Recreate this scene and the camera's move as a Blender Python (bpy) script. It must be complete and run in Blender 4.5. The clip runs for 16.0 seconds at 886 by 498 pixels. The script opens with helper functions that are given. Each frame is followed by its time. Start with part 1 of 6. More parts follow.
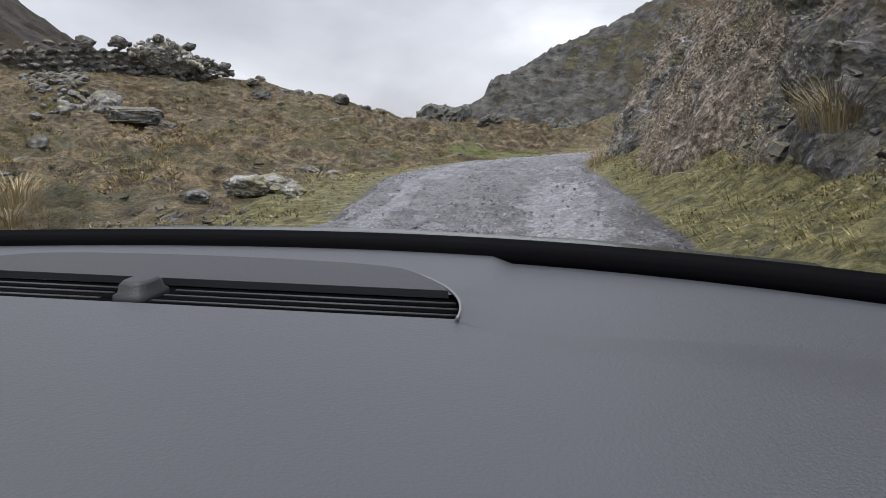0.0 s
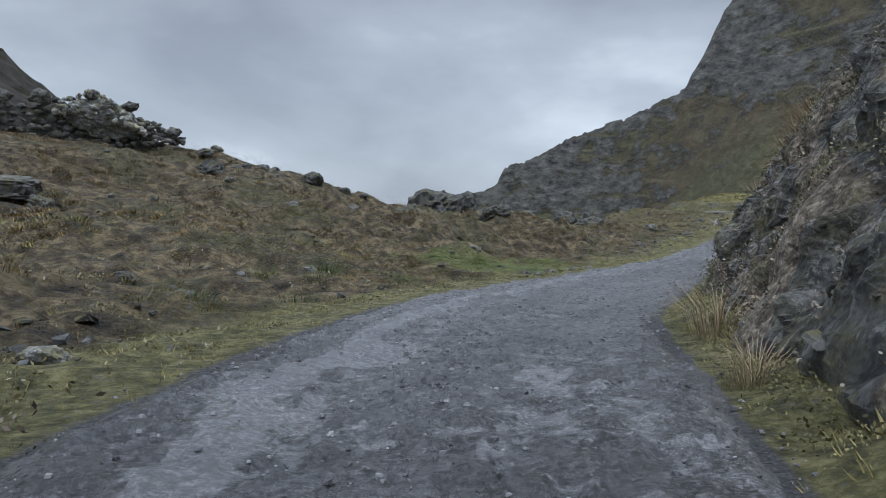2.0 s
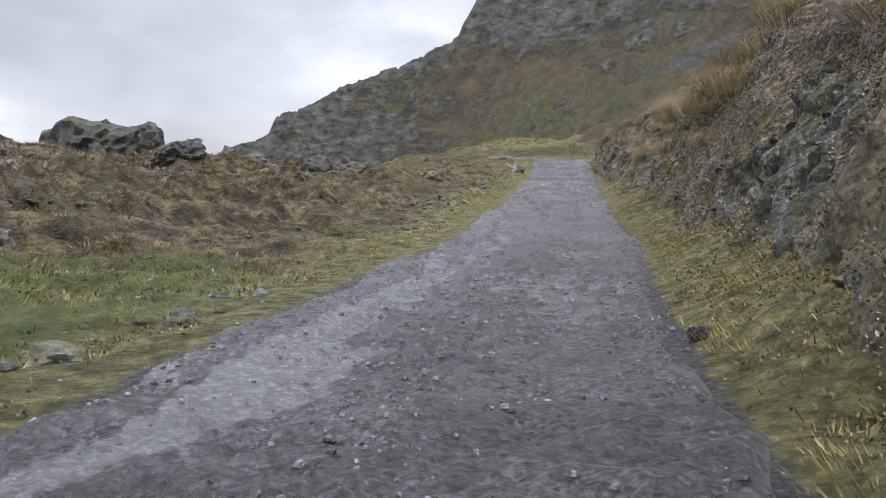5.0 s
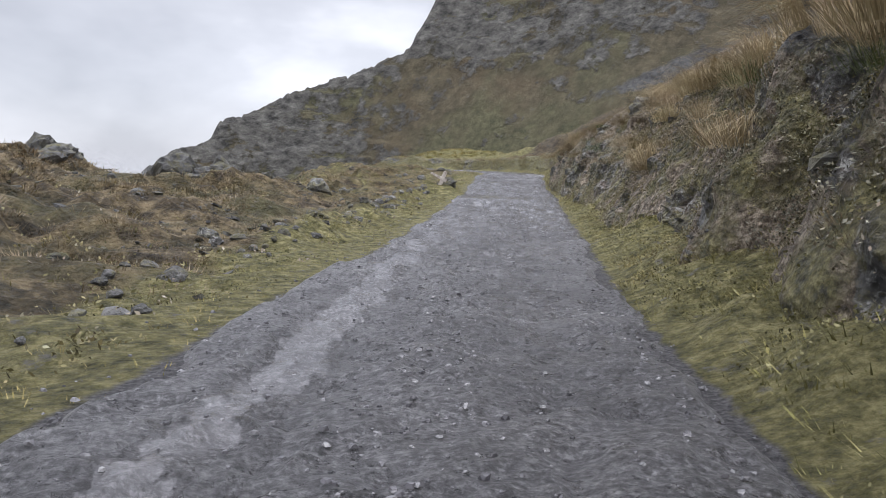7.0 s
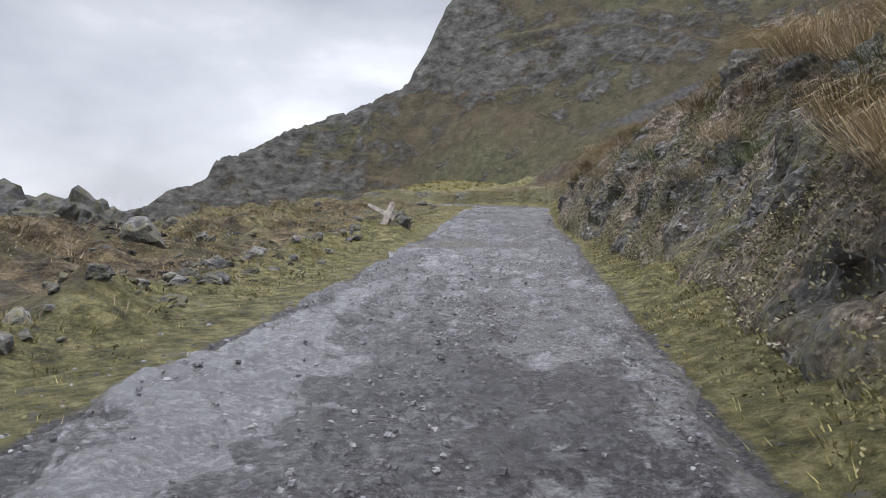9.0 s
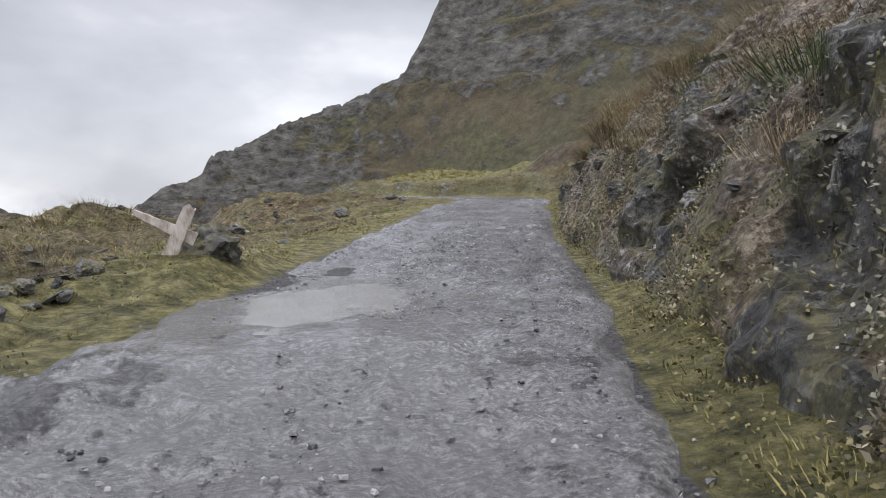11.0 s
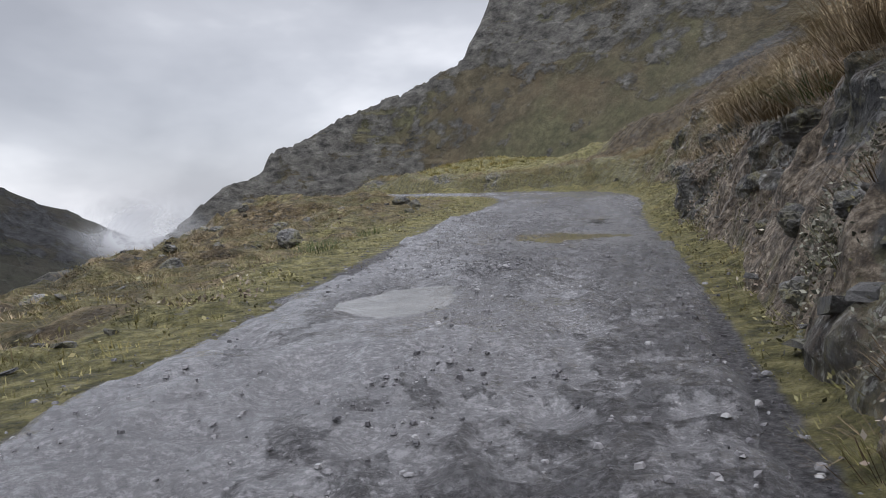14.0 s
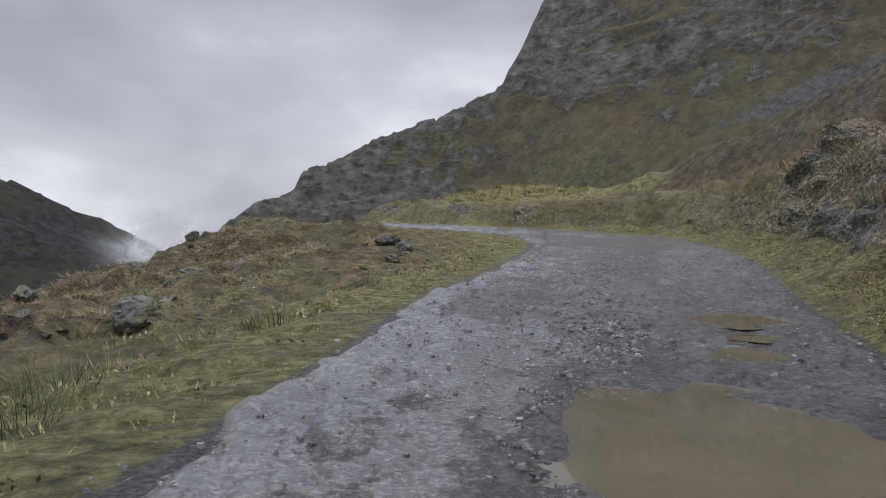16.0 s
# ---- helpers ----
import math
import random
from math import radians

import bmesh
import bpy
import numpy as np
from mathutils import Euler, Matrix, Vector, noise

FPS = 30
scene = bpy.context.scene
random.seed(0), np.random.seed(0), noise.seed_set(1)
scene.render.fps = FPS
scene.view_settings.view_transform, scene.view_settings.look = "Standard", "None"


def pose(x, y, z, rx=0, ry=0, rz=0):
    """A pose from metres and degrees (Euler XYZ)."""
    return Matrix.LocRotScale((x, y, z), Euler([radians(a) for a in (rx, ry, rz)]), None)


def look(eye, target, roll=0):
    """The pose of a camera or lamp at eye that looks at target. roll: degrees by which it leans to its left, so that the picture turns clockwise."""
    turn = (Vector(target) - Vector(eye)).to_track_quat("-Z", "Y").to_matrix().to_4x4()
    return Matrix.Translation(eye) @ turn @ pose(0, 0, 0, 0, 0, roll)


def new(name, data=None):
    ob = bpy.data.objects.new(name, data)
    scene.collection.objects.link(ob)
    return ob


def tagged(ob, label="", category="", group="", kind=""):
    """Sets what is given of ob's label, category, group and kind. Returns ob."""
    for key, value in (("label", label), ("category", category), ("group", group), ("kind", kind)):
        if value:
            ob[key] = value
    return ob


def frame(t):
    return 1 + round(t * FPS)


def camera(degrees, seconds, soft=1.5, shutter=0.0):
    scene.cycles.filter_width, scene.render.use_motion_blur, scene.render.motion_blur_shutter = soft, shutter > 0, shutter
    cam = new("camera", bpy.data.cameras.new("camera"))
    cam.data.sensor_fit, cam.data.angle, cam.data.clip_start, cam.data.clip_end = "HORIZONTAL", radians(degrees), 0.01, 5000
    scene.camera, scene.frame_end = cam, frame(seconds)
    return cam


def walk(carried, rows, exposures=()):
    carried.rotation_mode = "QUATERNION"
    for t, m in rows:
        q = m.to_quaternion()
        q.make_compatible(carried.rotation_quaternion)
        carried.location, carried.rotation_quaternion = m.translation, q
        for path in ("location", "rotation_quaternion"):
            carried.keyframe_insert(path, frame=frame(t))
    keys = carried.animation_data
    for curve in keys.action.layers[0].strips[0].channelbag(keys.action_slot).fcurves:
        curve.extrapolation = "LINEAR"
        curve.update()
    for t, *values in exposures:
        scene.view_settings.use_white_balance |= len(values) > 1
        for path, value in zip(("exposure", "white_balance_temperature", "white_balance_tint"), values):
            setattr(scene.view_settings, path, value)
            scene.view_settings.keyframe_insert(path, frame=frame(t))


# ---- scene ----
# Camera: a phone held in a car that climbs a single-track mountain road.
cam = camera(57.2, 16.0, soft=0.8)
PATH = [
    (0.0, pose(0.000, 0.000, 1.300, 81.29, 2.46, 0.01)),
    (0.5, pose(0.418, 2.876, 1.317, 82.54, 3.75, 0.67)),
    (1.0, pose(0.678, 5.738, 1.396, 82.53, 2.90, 2.38)),
    (1.5, pose(0.916, 8.793, 1.507, 87.15, 1.48, 3.51)),
    (2.0, pose(1.124, 12.000, 1.592, 87.25, -0.16, 0.93)),
    (2.5, pose(1.335, 15.049, 1.599, 85.85, -1.12, 0.08)),
    (3.0, pose(1.788, 18.095, 1.529, 85.11, -1.61, -1.67)),
    (3.5, pose(2.436, 21.189, 1.417, 84.61, 0.13, -3.86)),
    (4.0, pose(3.281, 24.290, 1.347, 83.92, 2.92, -6.17)),
    (4.5, pose(4.246, 27.511, 1.226, 84.19, 1.31, -11.92)),
    (4.7, pose(4.675, 28.726, 1.177, 83.75, 0.88, -13.34)),
    (6.8, pose(10.215, 41.900, 0.829, 84.57, -1.59, -17.72)),
    (7.0, pose(10.771, 43.076, 0.818, 84.84, -1.76, -17.98)),
    (7.5, pose(12.114, 45.987, 0.803, 86.10, -1.76, -18.73)),
    (8.0, pose(13.500, 48.929, 0.783, 85.97, -1.72, -18.77)),
    (8.5, pose(14.848, 52.007, 0.773, 86.47, -1.23, -18.26)),
    (8.7, pose(15.371, 53.264, 0.769, 87.24, -1.07, -17.94)),
    (10.8, pose(20.683, 64.161, 0.979, 87.47, 0.42, -17.70)),
    (11.0, pose(21.125, 65.144, 1.007, 86.71, 0.53, -17.60)),
    (11.5, pose(22.170, 67.490, 1.058, 90.43, -0.27, -17.46)),
    (12.0, pose(23.130, 69.561, 1.201, 92.27, 0.88, -17.77)),
    (12.5, pose(24.112, 71.936, 1.260, 92.87, 0.56, -18.12)),
    (13.0, pose(25.037, 74.359, 1.330, 91.23, 0.86, -13.10)),
    (13.5, pose(25.960, 76.635, 1.430, 88.78, 2.69, -11.84)),
    (14.0, pose(26.747, 78.916, 1.523, 86.10, 2.61, -13.00)),
    (14.5, pose(27.471, 81.098, 1.614, 85.22, 2.34, -13.74)),
    (15.0, pose(28.193, 83.413, 1.696, 85.86, 2.16, -12.82)),
    (15.5, pose(28.862, 85.748, 1.785, 86.93, 1.59, -11.46)),
    (16.0, pose(29.589, 88.069, 1.874, 87.90, -0.12, -10.70)),
]
# seconds, stops, kelvin, tint: the phone's own exposure and white balance drift
EXPOSURES = [(0, 0.14, 6320, 13), (1, 0.08, 6320, 13), (1.5, -0.29, 6220, 12), (2, -0.37, 5670, 7), (2.5, -0.17, 5970, 10), (3, -0.14, 6270, 13), (4.5, 0.14, 6180, 13), (7, 0.23, 6230, 14), (7.5, 0.31, 6130, 13), (8.5, 0.21, 6180, 13), (11, 0.13, 6370, 13), (12, -0.16, 6270, 13), (12.5, -0.18, 6120, 13), (13, -0.22, 6170, 13), (13.5, -0.08, 6220, 13), (14.5, -0.10, 6270, 13), (16, -0.25, 6230, 13)]
walk(cam, PATH, EXPOSURES)

# World: an overcast sky with broken cloud, a wide pale sun behind it.
world = bpy.data.worlds.new("overcast_sky")
scene.world = world
world.use_nodes = True


def build_world():
    nt = world.node_tree
    nt.nodes.clear()
    N, L = nt.nodes.new, nt.links.new
    out, bg = N("ShaderNodeOutputWorld"), N("ShaderNodeBackground")
    sky = N("ShaderNodeTexSky")
    sky.sky_type, sky.sun_disc = "NISHITA", False
    sky.sun_elevation, sky.sun_rotation = radians(75), radians(-157)
    tc, mp = N("ShaderNodeTexCoord"), N("ShaderNodeMapping")
    mp.inputs["Scale"].default_value = (1.0, 1.0, 2.0)
    mp.inputs["Location"].default_value = (0.35, 0.1, 0.2)
    mp.inputs["Rotation"].default_value = (0, 0, radians(-30))
    L(tc.outputs["Generated"], mp.inputs["Vector"])
    big, small = N("ShaderNodeTexNoise"), N("ShaderNodeTexNoise")
    big.inputs["Scale"].default_value, big.inputs["Detail"].default_value = 2.1, 5.0
    big.inputs["Roughness"].default_value, big.inputs["Distortion"].default_value = 0.5, 0.25
    small.inputs["Scale"].default_value, small.inputs["Detail"].default_value = 7.0, 4.0
    L(mp.outputs["Vector"], big.inputs["Vector"])
    L(mp.outputs["Vector"], small.inputs["Vector"])
    add = N("ShaderNodeMath")
    add.operation = "MULTIPLY_ADD"
    add.inputs[1].default_value, add.inputs[2].default_value = 0.22, 0.0
    L(small.outputs["Fac"], add.inputs[0])
    tot = N("ShaderNodeMath")
    tot.operation = "ADD"
    L(big.outputs["Fac"], tot.inputs[0])
    L(add.outputs[0], tot.inputs[1])
    ramp = N("ShaderNodeValToRGB")
    e = ramp.color_ramp.elements
    e[0].position, e[0].color = 0.44, (0.46, 0.475, 0.505, 1)
    e[1].position, e[1].color = 0.76, (0.92, 0.93, 0.94, 1)
    m = ramp.color_ramp.elements.new(0.62)
    m.color = (0.63, 0.645, 0.672, 1)
    L(tot.outputs[0], ramp.inputs["Fac"])
    dim = N("ShaderNodeMix")
    dim.data_type, dim.blend_type = "RGBA", "ADD"
    dim.inputs["Factor"].default_value = 0.012
    L(ramp.outputs["Color"], dim.inputs["A"])
    L(sky.outputs["Color"], dim.inputs["B"])
    sep, lift = N("ShaderNodeSeparateXYZ"), N("ShaderNodeMapRange")
    L(tc.outputs["Generated"], sep.inputs[0])
    lift.interpolation_type = "SMOOTHSTEP"
    for key, val in (("From Min", 0.30), ("From Max", 0.95), ("To Min", 0.90), ("To Max", 2.75)):
        lift.inputs[key].default_value = val
    L(sep.outputs["Z"], lift.inputs["Value"])
    # thinner cloud towards the east
    thin = N("ShaderNodeMath")
    thin.operation = "MULTIPLY_ADD"
    thin.inputs[1].default_value, thin.inputs[2].default_value = 0.12, 1.0
    L(sep.outputs["X"], thin.inputs[0])
    low, both = N("ShaderNodeMapRange"), N("ShaderNodeMath")
    low.interpolation_type, both.operation = "SMOOTHSTEP", "MULTIPLY"
    for key, val in (("From Min", 0.02), ("From Max", 0.30), ("To Min", 1.22), ("To Max", 1.0)):
        low.inputs[key].default_value = val
    L(sep.outputs["Z"], low.inputs["Value"])
    L(low.outputs["Result"], both.inputs[0])
    L(thin.outputs[0], both.inputs[1])
    level = N("ShaderNodeMath")
    level.operation = "MULTIPLY"
    L(lift.outputs["Result"], level.inputs[0])
    L(both.outputs[0], level.inputs[1])
    L(level.outputs[0], bg.inputs["Strength"])
    L(dim.outputs["Result"], bg.inputs["Color"])
    L(bg.outputs[0], out.inputs["Surface"])


build_world()
sun = new("sun", bpy.data.lights.new("sun", "SUN"))
sun.data.energy, sun.data.angle, sun.data.color = 1.6, radians(20), (1.0, 0.98, 0.955)
sun.matrix_world = look((0, 0, 50), (5, 12, 0))


# ---- noise on arrays ----
def hash01(i, j, k, seed):
    h = (i.astype(np.int64) * 73856093) ^ (j.astype(np.int64) * 19349663) ^ (k.astype(np.int64) * 83492791) ^ (seed * 2654435)
    h = h & 0xFFFFFFFF
    h = ((h ^ (h >> 15)) * 2246822519) & 0xFFFFFFFF
    h = ((h ^ (h >> 13)) * 3266489917) & 0xFFFFFFFF
    return ((h ^ (h >> 16)) & 0xFFFFFF) / float(0xFFFFFF)


def vnoise(x, y, z=None, seed=0):
    z = np.zeros_like(x) if z is None else z
    i, j, k = np.floor(x), np.floor(y), np.floor(z)
    u, v, w = x - i, y - j, z - k
    u, v, w = [a * a * a * (a * (a * 6 - 15) + 10) for a in (u, v, w)]
    r = 0
    for di in (0, 1):
        for dj in (0, 1):
            for dk in (0, 1):
                r = r + hash01(i + di, j + dj, k + dk, seed) * (u if di else 1 - u) * (v if dj else 1 - v) * (w if dk else 1 - w)
    return r * 2 - 1


def fbm(x, y, z=None, octaves=4, seed=0, gain=0.5):
    z = np.zeros_like(x) if z is None else z
    r, a, f = 0, 1.0, 1.0
    for o in range(octaves):
        r = r + a * vnoise(x * f + 13.7 * o, y * f - 7.1 * o, z * f + 3.3 * o, seed + o)
        a, f = a * gain, f * 2.03
    return r


def ridged(x, y, z=None, octaves=4, seed=0):
    z = np.zeros_like(x) if z is None else z
    r, a, f = 0, 1.0, 1.0
    for o in range(octaves):
        r = r + a * (1 - 2 * np.abs(vnoise(x * f + 5.2 * o, y * f + 9.1 * o, z * f, seed + o)))
        a, f = a * 0.5, f * 2.1
    return r


def facets(x, y, z, seed=0, tilt=0.6):
    """Broken rock: every cell is a tilted plane with an offset of its own."""
    i, j, k = np.floor(x), np.floor(y), np.floor(z)
    best, val = np.full(x.shape, 1e9), np.zeros(x.shape)
    for di in (-1, 0, 1):
        for dj in (-1, 0, 1):
            for dk in (-1, 0, 1):
                a, b, c = i + di, j + dj, k + dk
                px, py, pz = a + hash01(a, b, c, seed), b + hash01(a, b, c, seed + 1), c + hash01(a, b, c, seed + 2)
                dx, dy, dz = x - px, y - py, z - pz
                q = dx * dx + dy * dy + dz * dz
                h = hash01(a, b, c, seed + 3) - 0.5
                t = tilt * 2 * ((hash01(a, b, c, seed + 4) - 0.5) * dx + (hash01(a, b, c, seed + 5) - 0.5) * dy + (hash01(a, b, c, seed + 6) - 0.5) * dz)
                near = q < best
                val = np.where(near, h + t, val)
                best = np.where(near, q, best)
    return val


def smooth(a, b, x):
    t = np.clip((x - a) / (b - a), 0, 1)
    return t * t * (3 - 2 * t)


# ---- the road's line and the lie of the land ----
LINE = np.array([(-1.6, -60), (-1.2, -30), (-0.8, -12), (-0.3, 0), (0.35, 8.4), (0.65, 13.2), (1.05, 18.4), (2.1, 24.5), (4.3, 30.4), (7.7, 38.3),
                 (11.2, 45.4), (13.5, 51.0), (16.1, 56.7), (18.8, 62.9), (21.3, 68.6), (23.9, 74.5), (26.3, 80.6), (29.1, 86.9), (33.2, 97.0), (37.0, 105.0),
                 (39.4, 112.0), (39.9, 118.5), (38.4, 126.5), (34.8, 135.0), (29.0, 144.0), (20.0, 154.0), (8.0, 164.0)])
LEVEL = np.array([(-60, -2.5), (-12, -0.35), (0, 0.0), (6, 0.10), (12, 0.28), (15, 0.30), (18, 0.23), (24, 0.05), (28, -0.10), (42, -0.47), (50, -0.53), (54, -0.53),
                  (64, -0.32), (70, -0.10), (76, 0.13), (82, 0.33), (88, 0.57), (102, 0.92), (112, 1.20), (128, 1.42), (150, 1.9), (170, 2.2)])


def spline(points, step):
    p = np.vstack([2 * points[0] - points[1], points, 2 * points[-1] - points[-2]])
    out = []
    for a, b, c, d in zip(p, p[1:], p[2:], p[3:]):
        n = max(2, int(np.linalg.norm(c - b) / step))
        t = (np.arange(n) / n)[:, None]
        out.append(0.5 * (2 * b + (c - a) * t + (2 * a - 5 * b + 4 * c - d) * t ** 2 + (3 * b - a - 3 * c + d) * t ** 3))
    return np.vstack(out + [points[-1:]])


CL = spline(LINE, 0.25)
CS = np.concatenate([[0], np.cumsum(np.linalg.norm(np.diff(CL, axis=0), axis=1))])
CS = CS - CS[np.argmin(np.abs(CL[:, 1]) + (CL[:, 0] > 5) * 99)]
CT = np.gradient(CL, axis=0)
for _ in range(8):
    CT[1:-1] = (CT[2:] + CT[:-2] + 2 * CT[1:-1]) / 4
CT = CT / np.linalg.norm(CT, axis=1)[:, None]
LEVEL_S = np.interp(CS, np.interp(LEVEL[:, 0], CL[:, 1], CS), LEVEL[:, 1])
for _ in range(200):
    LEVEL_S[1:-1] = (LEVEL_S[2:] + LEVEL_S[:-2]) / 2
# half width of the gravel along the road
HALF = np.interp(CS, (-40, 10, 20, 30, 36, 46, 78, 92, 104, 118, 130, 150), (1.8, 1.8, 2.05, 2.05, 1.8, 1.75, 1.8, 1.9, 2.3, 2.5, 2.2, 2.0))


def at_road(s):
    """Centre, direction, level and half width at s metres along the road."""
    return (np.stack([np.interp(s, CS, CL[:, 0]), np.interp(s, CS, CL[:, 1])], -1),
            np.stack([np.interp(s, CS, CT[:, 0]), np.interp(s, CS, CT[:, 1])], -1), np.interp(s, CS, LEVEL_S), np.interp(s, CS, HALF))


def road_coords(x, y):
    """s along and d across the road (right is positive) of places."""
    q = np.stack([x.ravel(), y.ravel()], -1)
    c = CL[::4]
    idx = np.empty(len(q), int)
    for a in range(0, len(q), 20000):
        b = q[a:a + 20000]
        idx[a:a + 20000] = np.argmin((b[:, :1] - c[:, 0]) ** 2 + (b[:, 1:] - c[:, 1]) ** 2, axis=1) * 4
    idx = np.minimum(idx, len(CL) - 1)
    r = q - CL[idx]
    along = (r * CT[idx]).sum(1)
    s = CS[idx] + np.clip(along, -0.6, 0.6)
    d = r[:, 0] * CT[idx][:, 1] - r[:, 1] * CT[idx][:, 0]
    far = np.hypot(r[:, 0], r[:, 1])
    d = np.where(np.abs(along) > 0.8, np.sign(d) * far, d)
    return s.reshape(x.shape), d.reshape(x.shape)


# edge of the shelf on the valley side: crest of the hill, then the lip above the valley
RIM = np.array([(-90, -80, 24), (-75, 24, 13), (-48, 52, 9.0), (-30, 60.5, 7.4), (-20, 62, 6.2), (-14, 61.5, 5.2), (-7.6, 61.5, 3.5), (-1.5, 65, 1.6), (5, 78, 0.9),
                (11, 83, 0.1), (17, 90, -0.6), (21.5, 100, -0.6), (23.6, 111, -0.1), (26.6, 120, 0.75), (29.6, 127, 1.4), (27, 133, 1.6), (22, 139, 1.6), (12, 148, 1.0),
                (-20, 165, -6)])
RIMS = spline(RIM, 0.7)
# the cut bank on the uphill side: y, verge, height, run, slope above
BANK = np.array([(-30, 1.4, 3.4, 2.2, 0.6), (5, 1.3, 3.4, 2.4, 0.6), (14, 0.9, 3.3, 2.5, 0.65), (20, 0.7, 3.3, 2.6, 0.6), (25, 0.7, 3.4, 2.3, 0.55), (31, 0.9, 3.4, 1.8, 0.5),
                 (38, 0.9, 3.6, 1.8, 0.5), (47, 1.2, 3.8, 2.1, 0.55), (56, 1.4, 3.9, 2.3, 0.55), (66, 0.8, 3.6, 2.7, 0.6), (76, 0.4, 2.9, 2.0, 0.75), (84, 0.4, 2.4, 1.7, 0.8),
                 (92, 0.9, 2.5, 1.5, 0.85), (99, 1.5, 2.5, 1.3, 0.85), (108, 1.5, 2.2, 1.3, 0.7), (114, 1.0, 1.5, 1.1, 0.45), (122, 0.9, 1.2, 0.9, 0.15), (132, 0.9, 1.1, 0.9, 0.10), (165, 1.2, 0.9, 1.5, 0.1)])


def drop(x, y):
    """The flank past the bend, where the track goes down out of sight."""
    return 45 * smooth(0, 48, (33 - x) * 0.6 + (y - 133) * 0.8 - 3.0)


def bank_profile(s):
    yy = np.interp(s, CS, CL[:, 1]) + 1.0 * fbm(s * 0.35, s * 0 + 2.5, octaves=2, seed=4)
    v, h, run, up = [np.interp(yy, BANK[:, 0], BANK[:, c]) for c in (1, 2, 3, 4)]
    return v * (1 + 0.30 * fbm(s * 0.5, s * 0, octaves=3, seed=21)), h * (1 + 0.16 * fbm(s * 0.22, s * 0 + 9, octaves=3, seed=22)), run, up


def land(x, y):
    """Height of the ground, and masks: rock (bank), green (verge), left (valley side)."""
    s, d = road_coords(x, y)
    zr = np.interp(s, CS, LEVEL_S)
    hw = np.interp(s, CS, HALF)
    # uphill side
    e = d - hw
    v, h, run, up = bank_profile(s)
    q = np.clip((e - v) / run, 0, 1)
    steep = 0.75 * (1 - (1 - q) ** 1.6) + 0.25 * smooth(0.1, 0.9, q)
    above = np.maximum(e - v - run, 0)
    foot = 0.40 * np.clip(e / np.maximum(v, 0.3), 0, 1) ** 1.4 * smooth(0.7, 1.2, v)
    reach = 13 + 8 * smooth(84, 100, s) * (1 - smooth(110, 122, s))
    zu = zr + 0.10 * smooth(0, 0.8, e) + foot + (h - foot) * steep + up * reach * (1 - np.exp(-above / reach)) + 0.25 * fbm(x * 0.5, y * 0.5, octaves=3, seed=31) * smooth(0.3, 1, q)
    zu = zu + 0.10 * fbm(x * 1.3, y * 1.3, octaves=2, seed=33) * smooth(0.1, 0.6, e)
    # valley side
    e2 = -d - hw
    w2 = np.stack([x.ravel(), y.ravel()], -1)
    idx = np.empty(len(w2), int)
    for a in range(0, len(w2), 20000):
        b = w2[a:a + 20000]
        idx[a:a + 20000] = np.argmin((b[:, :1] - RIMS[:, 0]) ** 2 + (b[:, 1:] - RIMS[:, 1]) ** 2, axis=1)
    tan = np.gradient(RIMS[:, :2], axis=0)
    tan = tan / np.linalg.norm(tan, axis=1)[:, None]
    r = w2 - RIMS[idx, :2]
    side = (r[:, 0] * tan[idx, 1] - r[:, 1] * tan[idx, 0]).reshape(x.shape)
    zrim = RIMS[idx, 2].reshape(x.shape)
    dist = np.hypot(r[:, 0], r[:, 1]).reshape(x.shape)
    u = np.clip(np.maximum(e2 - 1.0, 0) / (np.maximum(e2 - 1.0, 0) + dist + 1e-6), 0, 1)
    rough = smooth(0.3, 5, e2)
    zv = zr * (1 - u ** 1.3) + zrim * u ** 1.3 - 0.15 * smooth(0.2, 2.5, e2) * (1 - u)
    zv = zv + rough * (0.42 * fbm(x * 0.22, y * 0.22, octaves=3, seed=41) + 0.16 * ridged(x * 0.7, y * 0.7, octaves=2, seed=42))
    # a low bank of rubble and turf beside the track
    zv = zv + 0.34 * np.exp(-((e2 - 1.9) / 0.55) ** 2) * smooth(56, 60, s) * (1 - smooth(75, 79, s)) * (0.75 + 0.6 * fbm(x * 0.9, y * 0.9, octaves=2, seed=45))
    zv = zv + 0.40 * np.exp(-(((x - 21.0) / 2.0) ** 2 + ((y - 75.3) / 2.2) ** 2)) * smooth(0.0, 0.7, e2)
    fall = np.where(side > 0, 0, dist)
    zv = np.where(side > 0, zv, zrim - 60 * (1 - np.exp(-fall / 90)) - 0.05 * fall * smooth(0, 30, fall) + rough * 0.4 * fbm(x * 0.22, y * 0.22, octaves=3, seed=41))
    z = np.where(e > 0, zu, np.where(e2 > 0, zv, zr - 0.10 * (1 - np.abs(d) / hw)))
    # the low knoll that the road goes round
    k = np.exp(-(((x - 46.2) * 0.97 + (y - 147) * 0.1) / 5.8) ** 12 - ((y - 148.5) / 3.5) ** 2)
    z = z + 0.8 * k * (1 + 0.2 * fbm(x * 0.6, y * 0.6, octaves=3, seed=51))
    # a spur of the slope above the bend
    z = z + 2.8 * smooth(45.8, 49.8, x + (y - 120) * 0.35) * np.exp(-((y - 115) / 9.5) ** 2) * smooth(2.5, 6, e)
    # past the bend all falls away to the valley
    z = z - drop(x, y) - 60 * smooth(162, 330, y) * (1 - smooth(60, 160, x)) - 70 * smooth(140, 420, np.hypot(x - 20, y - 70)) - 60 * smooth(420, 2500, np.hypot(x - 20, y - 70))
